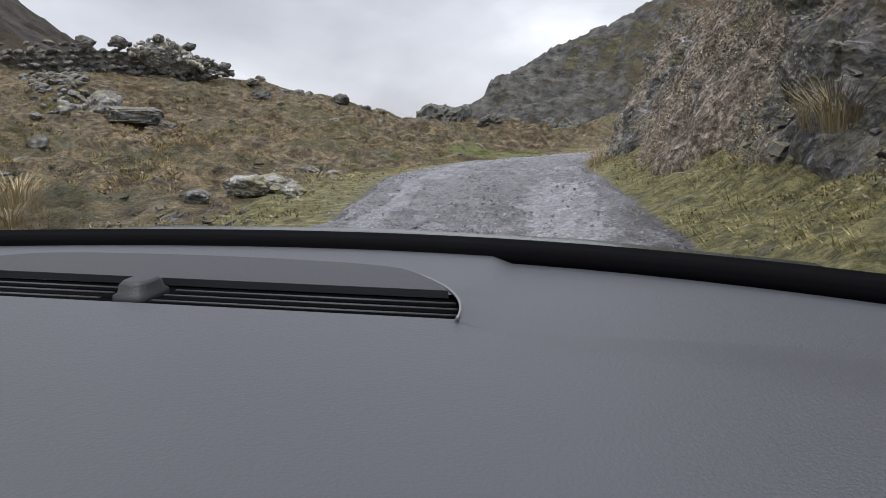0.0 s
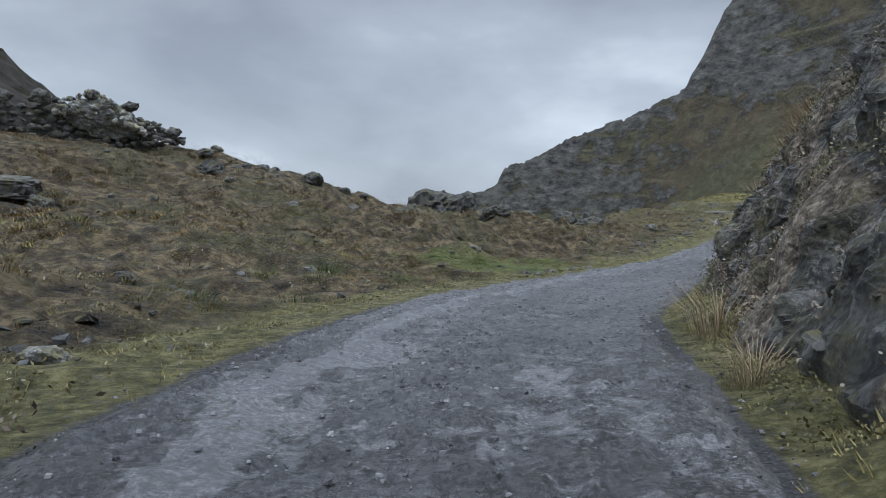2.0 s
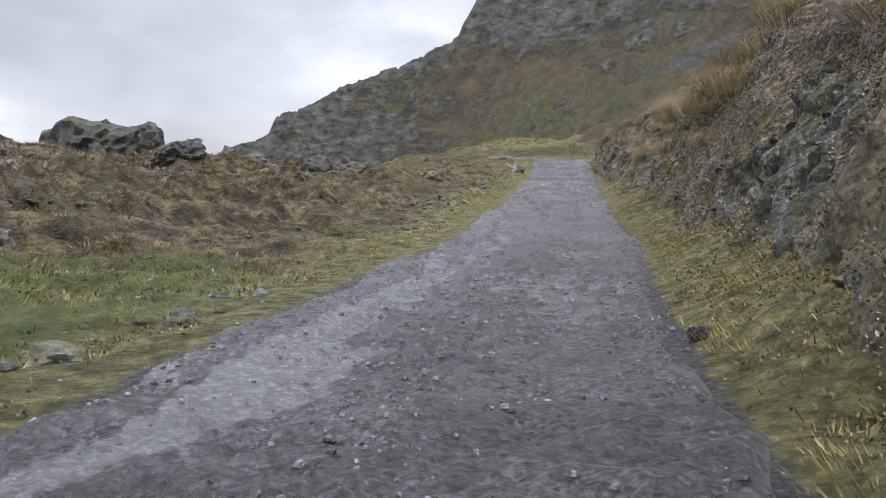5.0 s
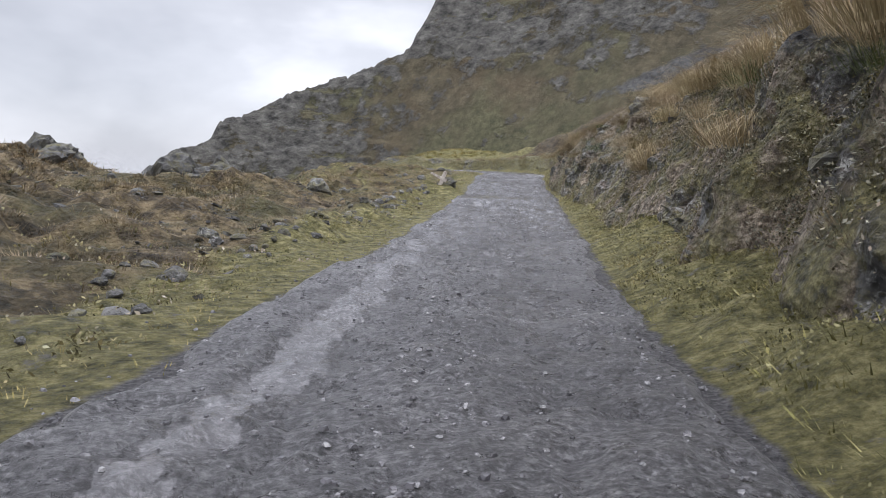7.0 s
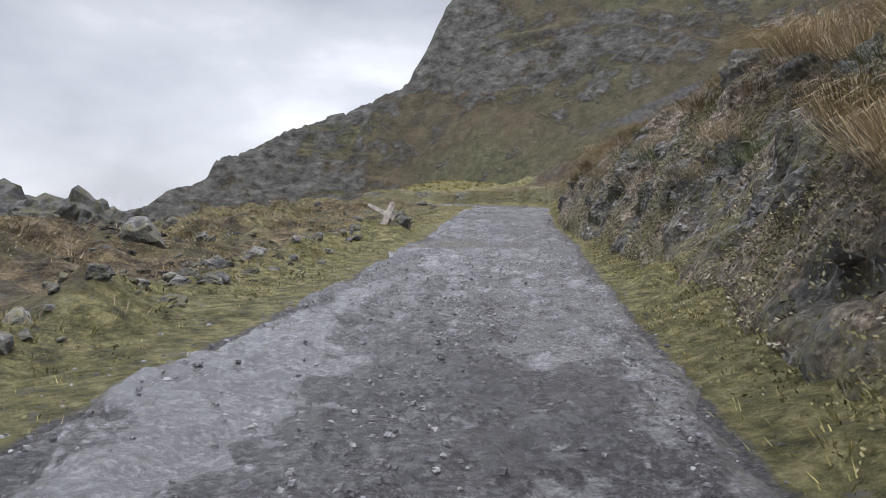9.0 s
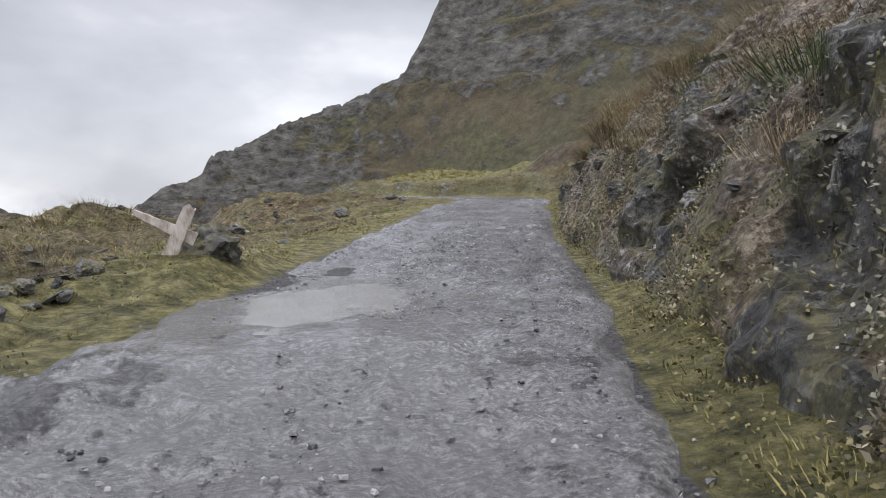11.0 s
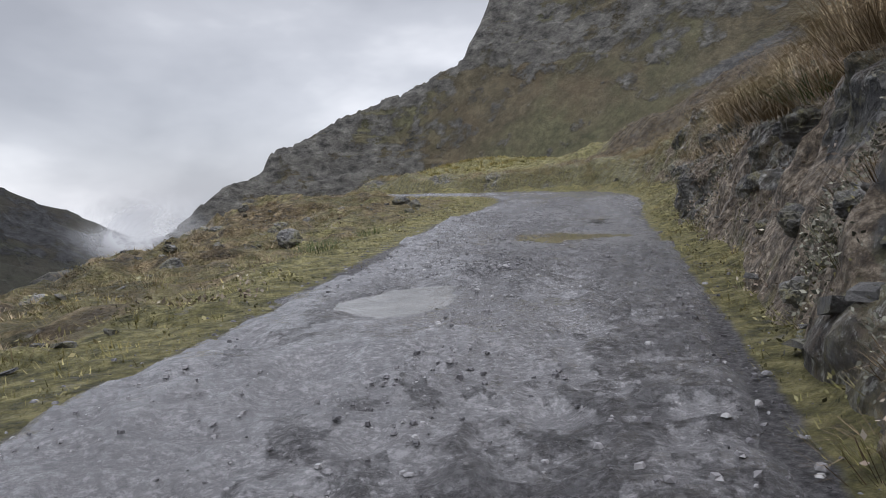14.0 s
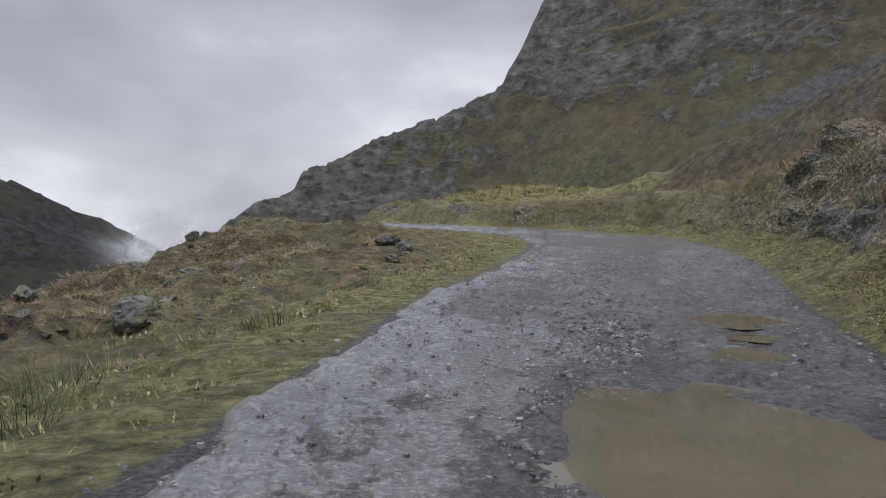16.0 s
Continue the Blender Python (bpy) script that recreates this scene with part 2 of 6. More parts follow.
    bank = smooth(0.02, 0.15, q) * (1 - smooth(0.0, 1.2, above))
    return z, bank, s, d, e, e2, side, dist


# ---- materials ----
def node_material(name):
    m = bpy.data.materials.new(name)
    m.use_nodes = True
    nt = m.node_tree
    return m, nt, nt.nodes["Principled BSDF"]


class Shade:
    """Short calls for node trees."""

    def __init__(self, name):
        self.mat, self.nt, self.bsdf = node_material(name)
        self.tc = self.nt.nodes.new("ShaderNodeNewGeometry").outputs["Position"]

    def link(self, a, b):
        self.nt.links.new(a, b)

    def noise(self, scale, detail=4.0, rough=0.55, distort=0.0, stretch=None):
        n = self.nt.nodes.new("ShaderNodeTexNoise")
        n.inputs["Scale"].default_value, n.inputs["Detail"].default_value = scale, detail
        n.inputs["Roughness"].default_value, n.inputs["Distortion"].default_value = rough, distort
        src = self.tc
        if stretch:
            mp = self.nt.nodes.new("ShaderNodeMapping")
            mp.inputs["Scale"].default_value = stretch
            self.link(src, mp.inputs["Vector"])
            src = mp.outputs["Vector"]
        self.link(src, n.inputs["Vector"])
        return n.outputs["Fac"]

    def cells(self, scale, feature="F1", out="Distance"):
        n = self.nt.nodes.new("ShaderNodeTexVoronoi")
        n.feature = feature
        n.inputs["Scale"].default_value = scale
        self.link(self.tc, n.inputs["Vector"])
        return n.outputs[out]

    def ramp(self, fac, *stops):
        r = self.nt.nodes.new("ShaderNodeValToRGB")
        e = r.color_ramp.elements
        while len(e) < len(stops):
            e.new(0.5)
        for el, (p, c) in zip(e, stops):
            el.position = p
            el.color = (*c, 1) if isinstance(c, tuple) else (c, c, c, 1)
        self.link(fac, r.inputs["Fac"])
        return r.outputs["Color"]

    def mix(self, fac, a, b, blend="MIX"):
        n = self.nt.nodes.new("ShaderNodeMix")
        n.data_type, n.blend_type = "RGBA", blend
        for v, sock in ((fac, n.inputs["Factor"]), (a, n.inputs["A"]), (b, n.inputs["B"])):
            if isinstance(v, (int, float)):
                sock.default_value = v if sock == n.inputs["Factor"] else (v, v, v, 1)
            elif isinstance(v, tuple):
                sock.default_value = (*v, 1)
            else:
                self.link(v, sock)
        return n.outputs["Result"]

    def math(self, op, a, b=0.0):
        n = self.nt.nodes.new("ShaderNodeMath")
        n.operation = op
        for v, sock in ((a, n.inputs[0]), (b, n.inputs[1])):
            if isinstance(v, (int, float)):
                sock.default_value = v
            else:
                self.link(v, sock)
        return n.outputs[0]

    def attr(self, name):
        n = self.nt.nodes.new("ShaderNodeAttribute")
        n.attribute_name = name
        return n

    def normal_z(self):
        g = self.nt.nodes.new("ShaderNodeNewGeometry")
        x = self.nt.nodes.new("ShaderNodeSeparateXYZ")
        self.link(g.outputs["Normal"], x.inputs[0])
        return x.outputs["Z"]

    def random(self, island=False):
        if island:
            return self.nt.nodes.new("ShaderNodeNewGeometry").outputs["Random Per Island"]
        return self.nt.nodes.new("ShaderNodeObjectInfo").outputs["Random"]

    def bump(self, height, strength=0.5, distance=0.05):
        b = self.nt.nodes.new("ShaderNodeBump")
        b.inputs["Strength"].default_value, b.inputs["Distance"].default_value = strength, distance
        self.link(height, b.inputs["Height"])
        self.link(b.outputs["Normal"], self.bsdf.inputs["Normal"])

    def done(self, color, rough=0.8, spec=0.4):
        for v, key in ((color, "Base Color"), (rough, "Roughness")):
            sock = self.bsdf.inputs[key]
            if isinstance(v, (int, float)):
                sock.default_value = v
            elif isinstance(v, tuple):
                sock.default_value = (*v, 1)
            else:
                self.link(v, sock)
        self.bsdf.inputs["Specular IOR Level"].default_value = spec
        return self.mat


def rock_colour(sh, scale=1.0):
    """Dark wet schist with pale lichen."""
    base = sh.ramp(sh.noise(1.3 * scale, 8, 0.65), (0.32, (0.040, 0.042, 0.046)), (0.5, (0.15, 0.148, 0.144)), (0.68, (0.32, 0.315, 0.30)))
    streak = sh.ramp(sh.noise(2.0 * scale, 6, 0.6, 0.5, (1.0, 1.0, 0.25)), (0.42, 0.45), (0.62, 1.15))
    base = sh.mix(1.0, base, streak, "MULTIPLY")
    lichen = sh.ramp(sh.noise(5.5 * scale, 9, 0.75, 0.3), (0.56, 0.0), (0.66, 1.0))
    patch = sh.ramp(sh.noise(0.55 * scale, 3), (0.42, 0.0), (0.62, 0.75))
    lichen = sh.mix(1.0, lichen, patch, "MULTIPLY")
    return sh.mix(lichen, base, (0.36, 0.36, 0.33))


def make_ground_material():
    sh = Shade("grassy_rocky_ground")
    rock = rock_colour(sh)
    brown = sh.ramp(sh.noise(1.9, 10, 0.76), (0.37, (0.018, 0.013, 0.007)), (0.5, (0.120, 0.088, 0.045)), (0.62, (0.34, 0.26, 0.145)))
    olive = sh.ramp(sh.noise(2.6, 8, 0.7), (0.34, (0.028, 0.030, 0.012)), (0.52, (0.095, 0.092, 0.036)), (0.7, (0.20, 0.185, 0.085)))
    field = sh.mix(sh.ramp(sh.noise(0.28, 5), (0.48, 0.0), (0.68, 0.8)), brown, olive)
    green = sh.ramp(sh.noise(4.5, 10, 0.78), (0.37, (0.050, 0.049, 0.016)), (0.5, (0.200, 0.183, 0.066)), (0.63, (0.44, 0.39, 0.18)))
    g = sh.attr("verge").outputs["Fac"]
    g = sh.ramp(sh.math("ADD", g, sh.math("MULTIPLY", sh.math("SUBTRACT", sh.noise(0.9, 5), 0.5), 0.9)), (0.35, 0.0), (0.65, 1.0))
    soil = sh.mix(g, field, green)
    lush = sh.math("ADD", sh.attr("lush").outputs["Fac"], sh.math("MULTIPLY", sh.math("SUBTRACT", sh.noise(1.2, 7, 0.7), 0.5), 1.1))
    soil = sh.mix(sh.ramp(lush, (0.38, 0.0), (0.55, 0.95)), soil, sh.ramp(sh.noise(2.2, 8, 0.7), (0.34, (0.070, 0.098, 0.024)), (0.5, (0.155, 0.180, 0.050)), (0.66, (0.26, 0.265, 0.095))))
    dry = sh.ramp(sh.noise(3.0, 9, 0.75), (0.36, (0.028, 0.019, 0.011)), (0.5, (0.082, 0.059, 0.034)), (0.64, (0.17, 0.130, 0.080)))
    hay = sh.math("ADD", sh.attr("straw").outputs["Fac"], sh.math("MULTIPLY", sh.math("SUBTRACT", sh.noise(0.8, 6, 0.7), 0.5), 1.3))
    hay = sh.ramp(hay, (0.40, 0.0), (0.62, 0.95))
    soil = sh.mix(hay, soil, dry)
    stony = sh.ramp(sh.noise(3.2, 7, 0.7), (0.60, 0.0), (0.68, 0.8))
    soil = sh.mix(stony, soil, (0.20, 0.19, 0.175))
    steep = sh.math("ADD", sh.normal_z(), sh.math("MULTIPLY", sh.math("SUBTRACT", sh.noise(1.7, 7, 0.65), 0.5), 0.75))
    flat = sh.ramp(steep, (0.50, 0.0), (0.74, 1.0))
    moss = sh.ramp(sh.noise(1.5, 9, 0.75), (0.39, 0.0), (0.53, 0.95))
    heath = sh.ramp(sh.noise(4.5, 8, 0.75), (0.34, (0.062, 0.048, 0.038)), (0.5, (0.31, 0.255, 0.20)), (0.66, (0.54, 0.47, 0.39)))
    rocky = sh.mix(moss, rock, sh.mix(sh.ramp(sh.noise(0.8, 4), (0.4, 0.0), (0.65, 0.8)), heath, olive))
    col = sh.mix(flat, sh.mix(sh.math("MULTIPLY", hay, 0.6), rocky, dry), soil)
    # bare dark gravel shoulder beside the track
    grav = sh.attr("gravel").outputs["Fac"]
    col = sh.mix(sh.ramp(sh.math("ADD", grav, sh.math("MULTIPLY", sh.math("SUBTRACT", sh.noise(2.4, 6), 0.5), 0.8)), (0.4, 0.0), (0.6, 1.0)), col,
                 sh.ramp(sh.noise(22, 8, 0.8), (0.36, (0.035, 0.034, 0.036)), (0.5, (0.13, 0.125, 0.13)), (0.64, (0.30, 0.29, 0.295))))
    sh.bump(sh.math("ADD", sh.noise(7, 13, 0.82), sh.math("MULTIPLY", sh.cells(16.0), 0.7)), 1.0, 0.20)
    return sh.done(col, sh.ramp(sh.noise(4, 4), (0.3, 0.55), (0.7, 0.9)), 0.35)


def make_road_material():
    sh = Shade("wet_gravel")
    stones = sh.cells(21.0)
    grain = sh.noise(38, 8, 0.8)
    base = sh.ramp(sh.noise(0.9, 8, 0.7), (0.3, (0.095, 0.092, 0.097)), (0.55, (0.17, 0.165, 0.171)), (0.75, (0.25, 0.244, 0.248)))
    tint = sh.ramp(sh.noise(19, 9, 0.85), (0.38, 0.10), (0.5, 0.85), (0.60, 2.2))
    base = sh.mix(1.0, base, tint, "MULTIPLY")
    wet = sh.attr("wet").outputs["Fac"]
    wet = sh.ramp(sh.math("ADD", wet, sh.math("MULTIPLY", sh.math("SUBTRACT", sh.noise(3.2, 10, 0.74, 0.3, (1.3, 0.7, 1.0)), 0.5), 1.7)), (0.42, 0.0), (0.78, 1.0))
    base = sh.mix(sh.math("MULTIPLY", wet, 0.5), base, (0.050, 0.048, 0.050))
    dry = sh.ramp(sh.noise(6, 5), (0.3, 0.24), (0.7, 0.44))
    rough = sh.mix(wet, dry, 0.07)
    h = sh.math("ADD", sh.math("MULTIPLY", stones, -0.8), sh.math("MULTIPLY", sh.math("ADD", grain, sh.noise(9, 6, 0.7)), 1.0))
    h = sh.math("MULTIPLY", h, sh.math("SUBTRACT", 1.0, sh.math("MULTIPLY", wet, 0.82)))
    sh.bump(h, 1.0, 0.06)
    return sh.done(base, rough, 1.0)


def make_mountain_material(name, shade):
    sh = Shade(name)
    # beds of rock that lean with the hill, broken at every scale
    bed = sh.noise(0.13, 12, 0.74, 0.2, (0.8, 0.8, 1.3))
    rock = sh.ramp(bed, (0.36, (0.022, 0.022, 0.021)), (0.5, (0.072, 0.070, 0.065)), (0.60, (0.108, 0.105, 0.096)), (0.72, (0.18, 0.176, 0.16)))
    grass = sh.ramp(sh.noise(0.12, 12, 0.75), (0.34, (0.030, 0.026, 0.017)), (0.5, (0.064, 0.055, 0.036)), (0.68, (0.115, 0.098, 0.063)))
    lush = sh.ramp(sh.noise(0.014, 8, 0.65), (0.42, 0.0), (0.58, 0.85))
    grass = sh.mix(lush, grass, sh.ramp(sh.noise(0.18, 11, 0.74), (0.35, (0.026, 0.029, 0.017)), (0.65, (0.098, 0.095, 0.054))))
    warm = sh.ramp(sh.noise(0.022, 7, 0.65), (0.52, 0.0), (0.66, 0.55))
    grass = sh.mix(warm, grass, (0.072, 0.054, 0.034))
    st = sh.math("ADD", sh.attr("crag").outputs["Fac"], sh.math("MULTIPLY", sh.math("SUBTRACT", sh.noise(0.060, 11, 0.70), 0.5), 2.9))
    st = sh.math("SUBTRACT", st, sh.math("MULTIPLY", sh.math("SUBTRACT", sh.normal_z(), 0.72), 0.7))
    stone = sh.ramp(st, (0.42, 0.0), (0.62, 1.0))
    col = sh.mix(stone, grass, rock)
    scree = sh.math("ADD", sh.attr("scree").outputs["Fac"], sh.math("MULTIPLY", sh.math("SUBTRACT", sh.noise(0.09, 10, 0.7), 0.5), 1.2))
    col = sh.mix(sh.ramp(scree, (0.45, 0.0), (0.60, 0.92)), col, sh.ramp(sh.noise(0.3, 9, 0.75), (0.36, (0.028, 0.029, 0.031)), (0.66, (0.098, 0.098, 0.099))))
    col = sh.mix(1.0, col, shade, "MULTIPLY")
    sh.bump(sh.math("ADD", sh.math("MULTIPLY", bed, sh.math("ADD", 0.35, stone)), sh.math("MULTIPLY", sh.noise(0.5, 8, 0.75), 0.7)), 1.0, 2.6)
    return sh.done(col, 0.9, 0.25)


GROUND_MAT, ROAD_MAT = make_ground_material(), make_road_material()
# mountain's lift and far hill's blue cast put distance haze into their colour
MOUNTAIN_MAT, FAR_MAT, LEFT_MAT = make_mountain_material("mountain_slope", (1.56, 1.55, 1.53)), make_mountain_material("hazy_dark_heath_slope", (0.42, 0.44, 0.50)), make_mountain_material("brown_heath_slope", (0.95, 0.85, 0.75))


# ---- mesh helpers ----
def mesh_from(name, verts, faces, material, smooth_faces=True):
    me = bpy.data.meshes.new(name)
    verts, faces = np.asarray(verts, np.float32), np.asarray(faces, np.int32)
    n = faces.shape[1]
    me.vertices.add(len(verts))
    me.vertices.foreach_set("co", verts.ravel())
    me.loops.add(faces.size)
    me.loops.foreach_set("vertex_index", faces.ravel())
    me.polygons.add(len(faces))
    me.polygons.foreach_set("loop_start", np.arange(0, faces.size, n, dtype=np.int32))
    me.polygons.foreach_set("use_smooth", np.full(len(faces), smooth_faces))
    me.update(calc_edges=True)
    me.materials.append(material)
    return me


def grid_faces(rows, cols):
    i = (np.arange(rows - 1)[:, None] * cols + np.arange(cols - 1)[None, :]).ravel()
    return np.stack([i, i + 1, i + cols + 1, i + cols], -1)


def mask(me, name, values):
    a = me.attributes.new(name, "FLOAT", "POINT")
    a.data.foreach_set("value", np.asarray(values, np.float32).ravel())


def normals_of(P):
    du, dv = np.gradient(P, axis=0), np.gradient(P, axis=1)
    n = np.cross(dv, du)
    return n / (np.linalg.norm(n, axis=2, keepdims=True) + 1e-9)


def graded(*parts):
    """Steps along a line: (from, to, step) stretches joined."""
    out = []
    for a, b, st in parts:
        out.append(np.arange(a, b - 1e-6, st))
    return np.concatenate(out)


# ---- ground ----
MAIN = np.array([0.309, 0.951])
SIDE = np.array([0.951, -0.309])


def LUSH(x, y):
    """The damp green hollow beside the track."""
    return np.exp(-(((x - 2.6) * 0.55 + (y - 40.0) * 0.83) / 5.0) ** 2 - (((x - 2.6) * 0.83 - (y - 40.0) * 0.55) / 2.6) ** 2)


def build_ground():
    ss = np.concatenate([-np.geomspace(3000, 14, 26), graded((-13, 0, 0.5), (0, 4, 0.2), (4, 106, 0.22), (106, 130, 0.3), (130, 165, 0.5)), np.geomspace(165, 3200, 32)])
    dl = np.concatenate([-np.geomspace(3000, 62, 26), graded((-60, -24, 1.0), (-24, -11, 0.5), (-11, -2.9, 0.3))])
    du = np.concatenate([graded((0.2, 3, 0.2), (3, 8, 0.4), (8, 30, 1.0)), np.geomspace(30, 3000, 26)])
    _, _, _, hw1 = at_road(np.clip(ss, CS[0], CS[-1]))
    v1, _, run1, _ = bank_profile(np.clip(ss, CS[0], CS[-1]))
    one = np.ones(len(ss))[:, None]
    D = np.concatenate([one * dl, one * np.linspace(-2.8, 1.2, 12), hw1[:, None] - 0.4 + (v1 + 0.4)[:, None] * np.linspace(0, 1, 11)[:-1],
                        (hw1 + v1)[:, None] + run1[:, None] * np.linspace(0, 1, 15), (hw1 + v1 + run1)[:, None] + du], axis=1)
    S = ss[:, None] * np.ones(D.shape[1])
    c, t, _, _ = at_road(np.clip(S, CS[0], CS[-1]))
    near = c + np.stack([t[..., 1], -t[..., 0]], -1) * D[..., None]
    line = np.array([1.0, 4.0]) + MAIN * S[..., None] + SIDE * D[..., None]
    w = np.maximum(smooth(9, 30, np.abs(D)), np.maximum(smooth(150, 240, S), smooth(-10, -60, S)))[..., None]
    XY = near * (1 - w) + line * w
    z, bank, s, d, e, e2, side, dist = land(XY[..., 0], XY[..., 1])
    P = np.concatenate([XY, z[..., None]], -1)
    N = normals_of(P)
    x, y = P[..., 0], P[..., 1]
    # the bank's own broken rock lies over this part
    under = bank * smooth(2.2, 4, s) * (1 - smooth(156, 158, s)) * (D > 0)
    P = P - N * (0.42 * under)[..., None]
    # stones breaking through the hillside
    crag = smooth(0.35, 0.75, fbm(x * 0.16, y * 0.16, octaves=3, seed=71)) * smooth(3, 7, e2) * (np.abs(D) < 62)
    on = crag > 0.01
    crag[on] *= 0.25 + 0.55 * facets(x[on] * 0.9, y[on] * 0.9, z[on] * 0.5, 23, 0.8)
    P[..., 2] += crag
    # hummocks of the turf
    turf = smooth(0.25, 1.2, np.maximum(e, e2)) * (np.abs(D) < 26) * (s > -5) * (s < 135)
    P[..., 2] += turf * ((0.09 + 0.09 * smooth(2.5, 5, e2)) * fbm(x * 1.5, y * 1.5, octaves=3, seed=73) + 0.05 * ridged(x * 4.3, y * 4.3, octaves=2, seed=74))
    me = mesh_from("ground", P.reshape(-1, 3), grid_faces(*S.shape), GROUND_MAT)
    verge = np.where(e > 0, (1 - smooth(0.9, 2.4, e)) * (1 - 0.35 * smooth(96, 104, s)), 1 - smooth(0.7, 3.2, e2))
    verge = np.maximum(verge, 0.45 * smooth(60, 80, s) * (1 - smooth(6, 14, e2)) * (e2 > 0))
    verge = np.maximum(verge, 0.85 * (np.hypot(x - 46, y - 149) < 14))
    verge = np.maximum(verge, 0.75 * smooth(120, 126, s) * (e > 0) * (1 - smooth(6, 10, e)))
    global GRID
    GRID = dict(P=P, N=normals_of(P), bank=bank, s=s, d=d, e=e, e2=e2, side=side, dist=dist)
    gravel = np.where(e > 0, 0.8 * (1 - smooth(0.0, 0.25, e)), 0.85 * (1 - smooth(0.0, 0.35, e2)))
    mask(me, "verge", verge)
    mask(me, "gravel", gravel)
    vb, hb, rb, ub = bank_profile(s)
    mask(me, "straw", (e > 0) * (0.30 + 0.60 * smooth(-1.0, 0.4, e - vb - rb)) * smooth(0.15, 0.6, e - vb) * (1 - 0.8 * smooth(126, 134, s)))
    mask(me, "lush", LUSH(x, y) * (e2 > 0.5))
    return tagged(new("ground", me), "brown tussock hillside with wet rock bank", "ground", kind="structure")


ground = build_ground()


# ---- the cut bank: ribs of bare rock, plants and turf between ----
BARE = np.array([(0, 0.62), (10, 0.62), (14, 0.50), (24, 0.46), (30, 0.56), (40, 0.52), (44, 0.46), (52, 0.56), (60, 0.56), (66, 0.48), (72, 0.42), (82, 0.38), (88, 0.36), (96, 0.42), (102, 0.60), (112, 0.60), (118, 0.34), (122, 0.15), (160, 0.15)])


def make_bank_material():
    sh = Shade("wet_schist_bank")
    base = sh.ramp(sh.noise(2.2, 9, 0.7, 0.2, (1.0, 1.0, 0.6)), (0.36, (0.014, 0.014, 0.016)), (0.5, (0.070, 0.068, 0.066)), (0.64, (0.21, 0.205, 0.195)))
    stain = sh.ramp(sh.noise(0.9, 6, 0.65), (0.50, 0.0), (0.64, 0.7))
    base = sh.mix(stain, base, sh.ramp(sh.noise(9, 8, 0.75), (0.36, (0.035, 0.024, 0.016)), (0.64, (0.24, 0.17, 0.11))))
    lichen = sh.ramp(sh.noise(6.5, 10, 0.8, 0.4), (0.52, 0.0), (0.60, 1.0))
    area = sh.ramp(sh.noise(0.9, 6, 0.65), (0.40, 0.0), (0.54, 0.95))
    base = sh.mix(sh.mix(1.0, lichen, area, "MULTIPLY"), base, (0.47, 0.47, 0.445))
    veg = sh.math("ADD", sh.attr("veg").outputs["Fac"], sh.math("MULTIPLY", sh.math("SUBTRACT", sh.noise(4.5, 9, 0.75), 0.5), 1.1))
    brown = sh.ramp(sh.noise(7.0, 10, 0.8), (0.38, (0.022, 0.016, 0.010)), (0.5, (0.140, 0.108, 0.075)), (0.62, (0.46, 0.39, 0.30)))
    moss = sh.ramp(sh.noise(6.0, 10, 0.8), (0.38, (0.022, 0.021, 0.010)), (0.5, (0.120, 0.110, 0.044)), (0.62, (0.30, 0.27, 0.125)))
    film = sh.math("MULTIPLY", sh.ramp(sh.noise(1.7, 10, 0.78), (0.47, 0.0), (0.56, 0.9)), sh.math("MULTIPLY", sh.attr("mossy").outputs["Fac"], 1.7))
    base = sh.mix(film, base, moss)
    plants = sh.mix(sh.ramp(sh.math("ADD", sh.attr("mossy").outputs["Fac"], sh.math("MULTIPLY", sh.math("SUBTRACT", sh.noise(0.9, 6, 0.6), 0.5), 1.6)), (0.42, 0.0), (0.60, 1.0)), brown, moss)
    col = sh.mix(sh.ramp(veg, (0.42, 0.0), (0.58, 1.0)), base, plants)
    sh.bump(sh.math("ADD", sh.noise(9, 12, 0.8), sh.cells(11.0, "F1")), 1.0, 0.09)
    return sh.done(col, sh.ramp(sh.noise(3, 5), (0.35, 0.38), (0.65, 0.78)), 0.45)


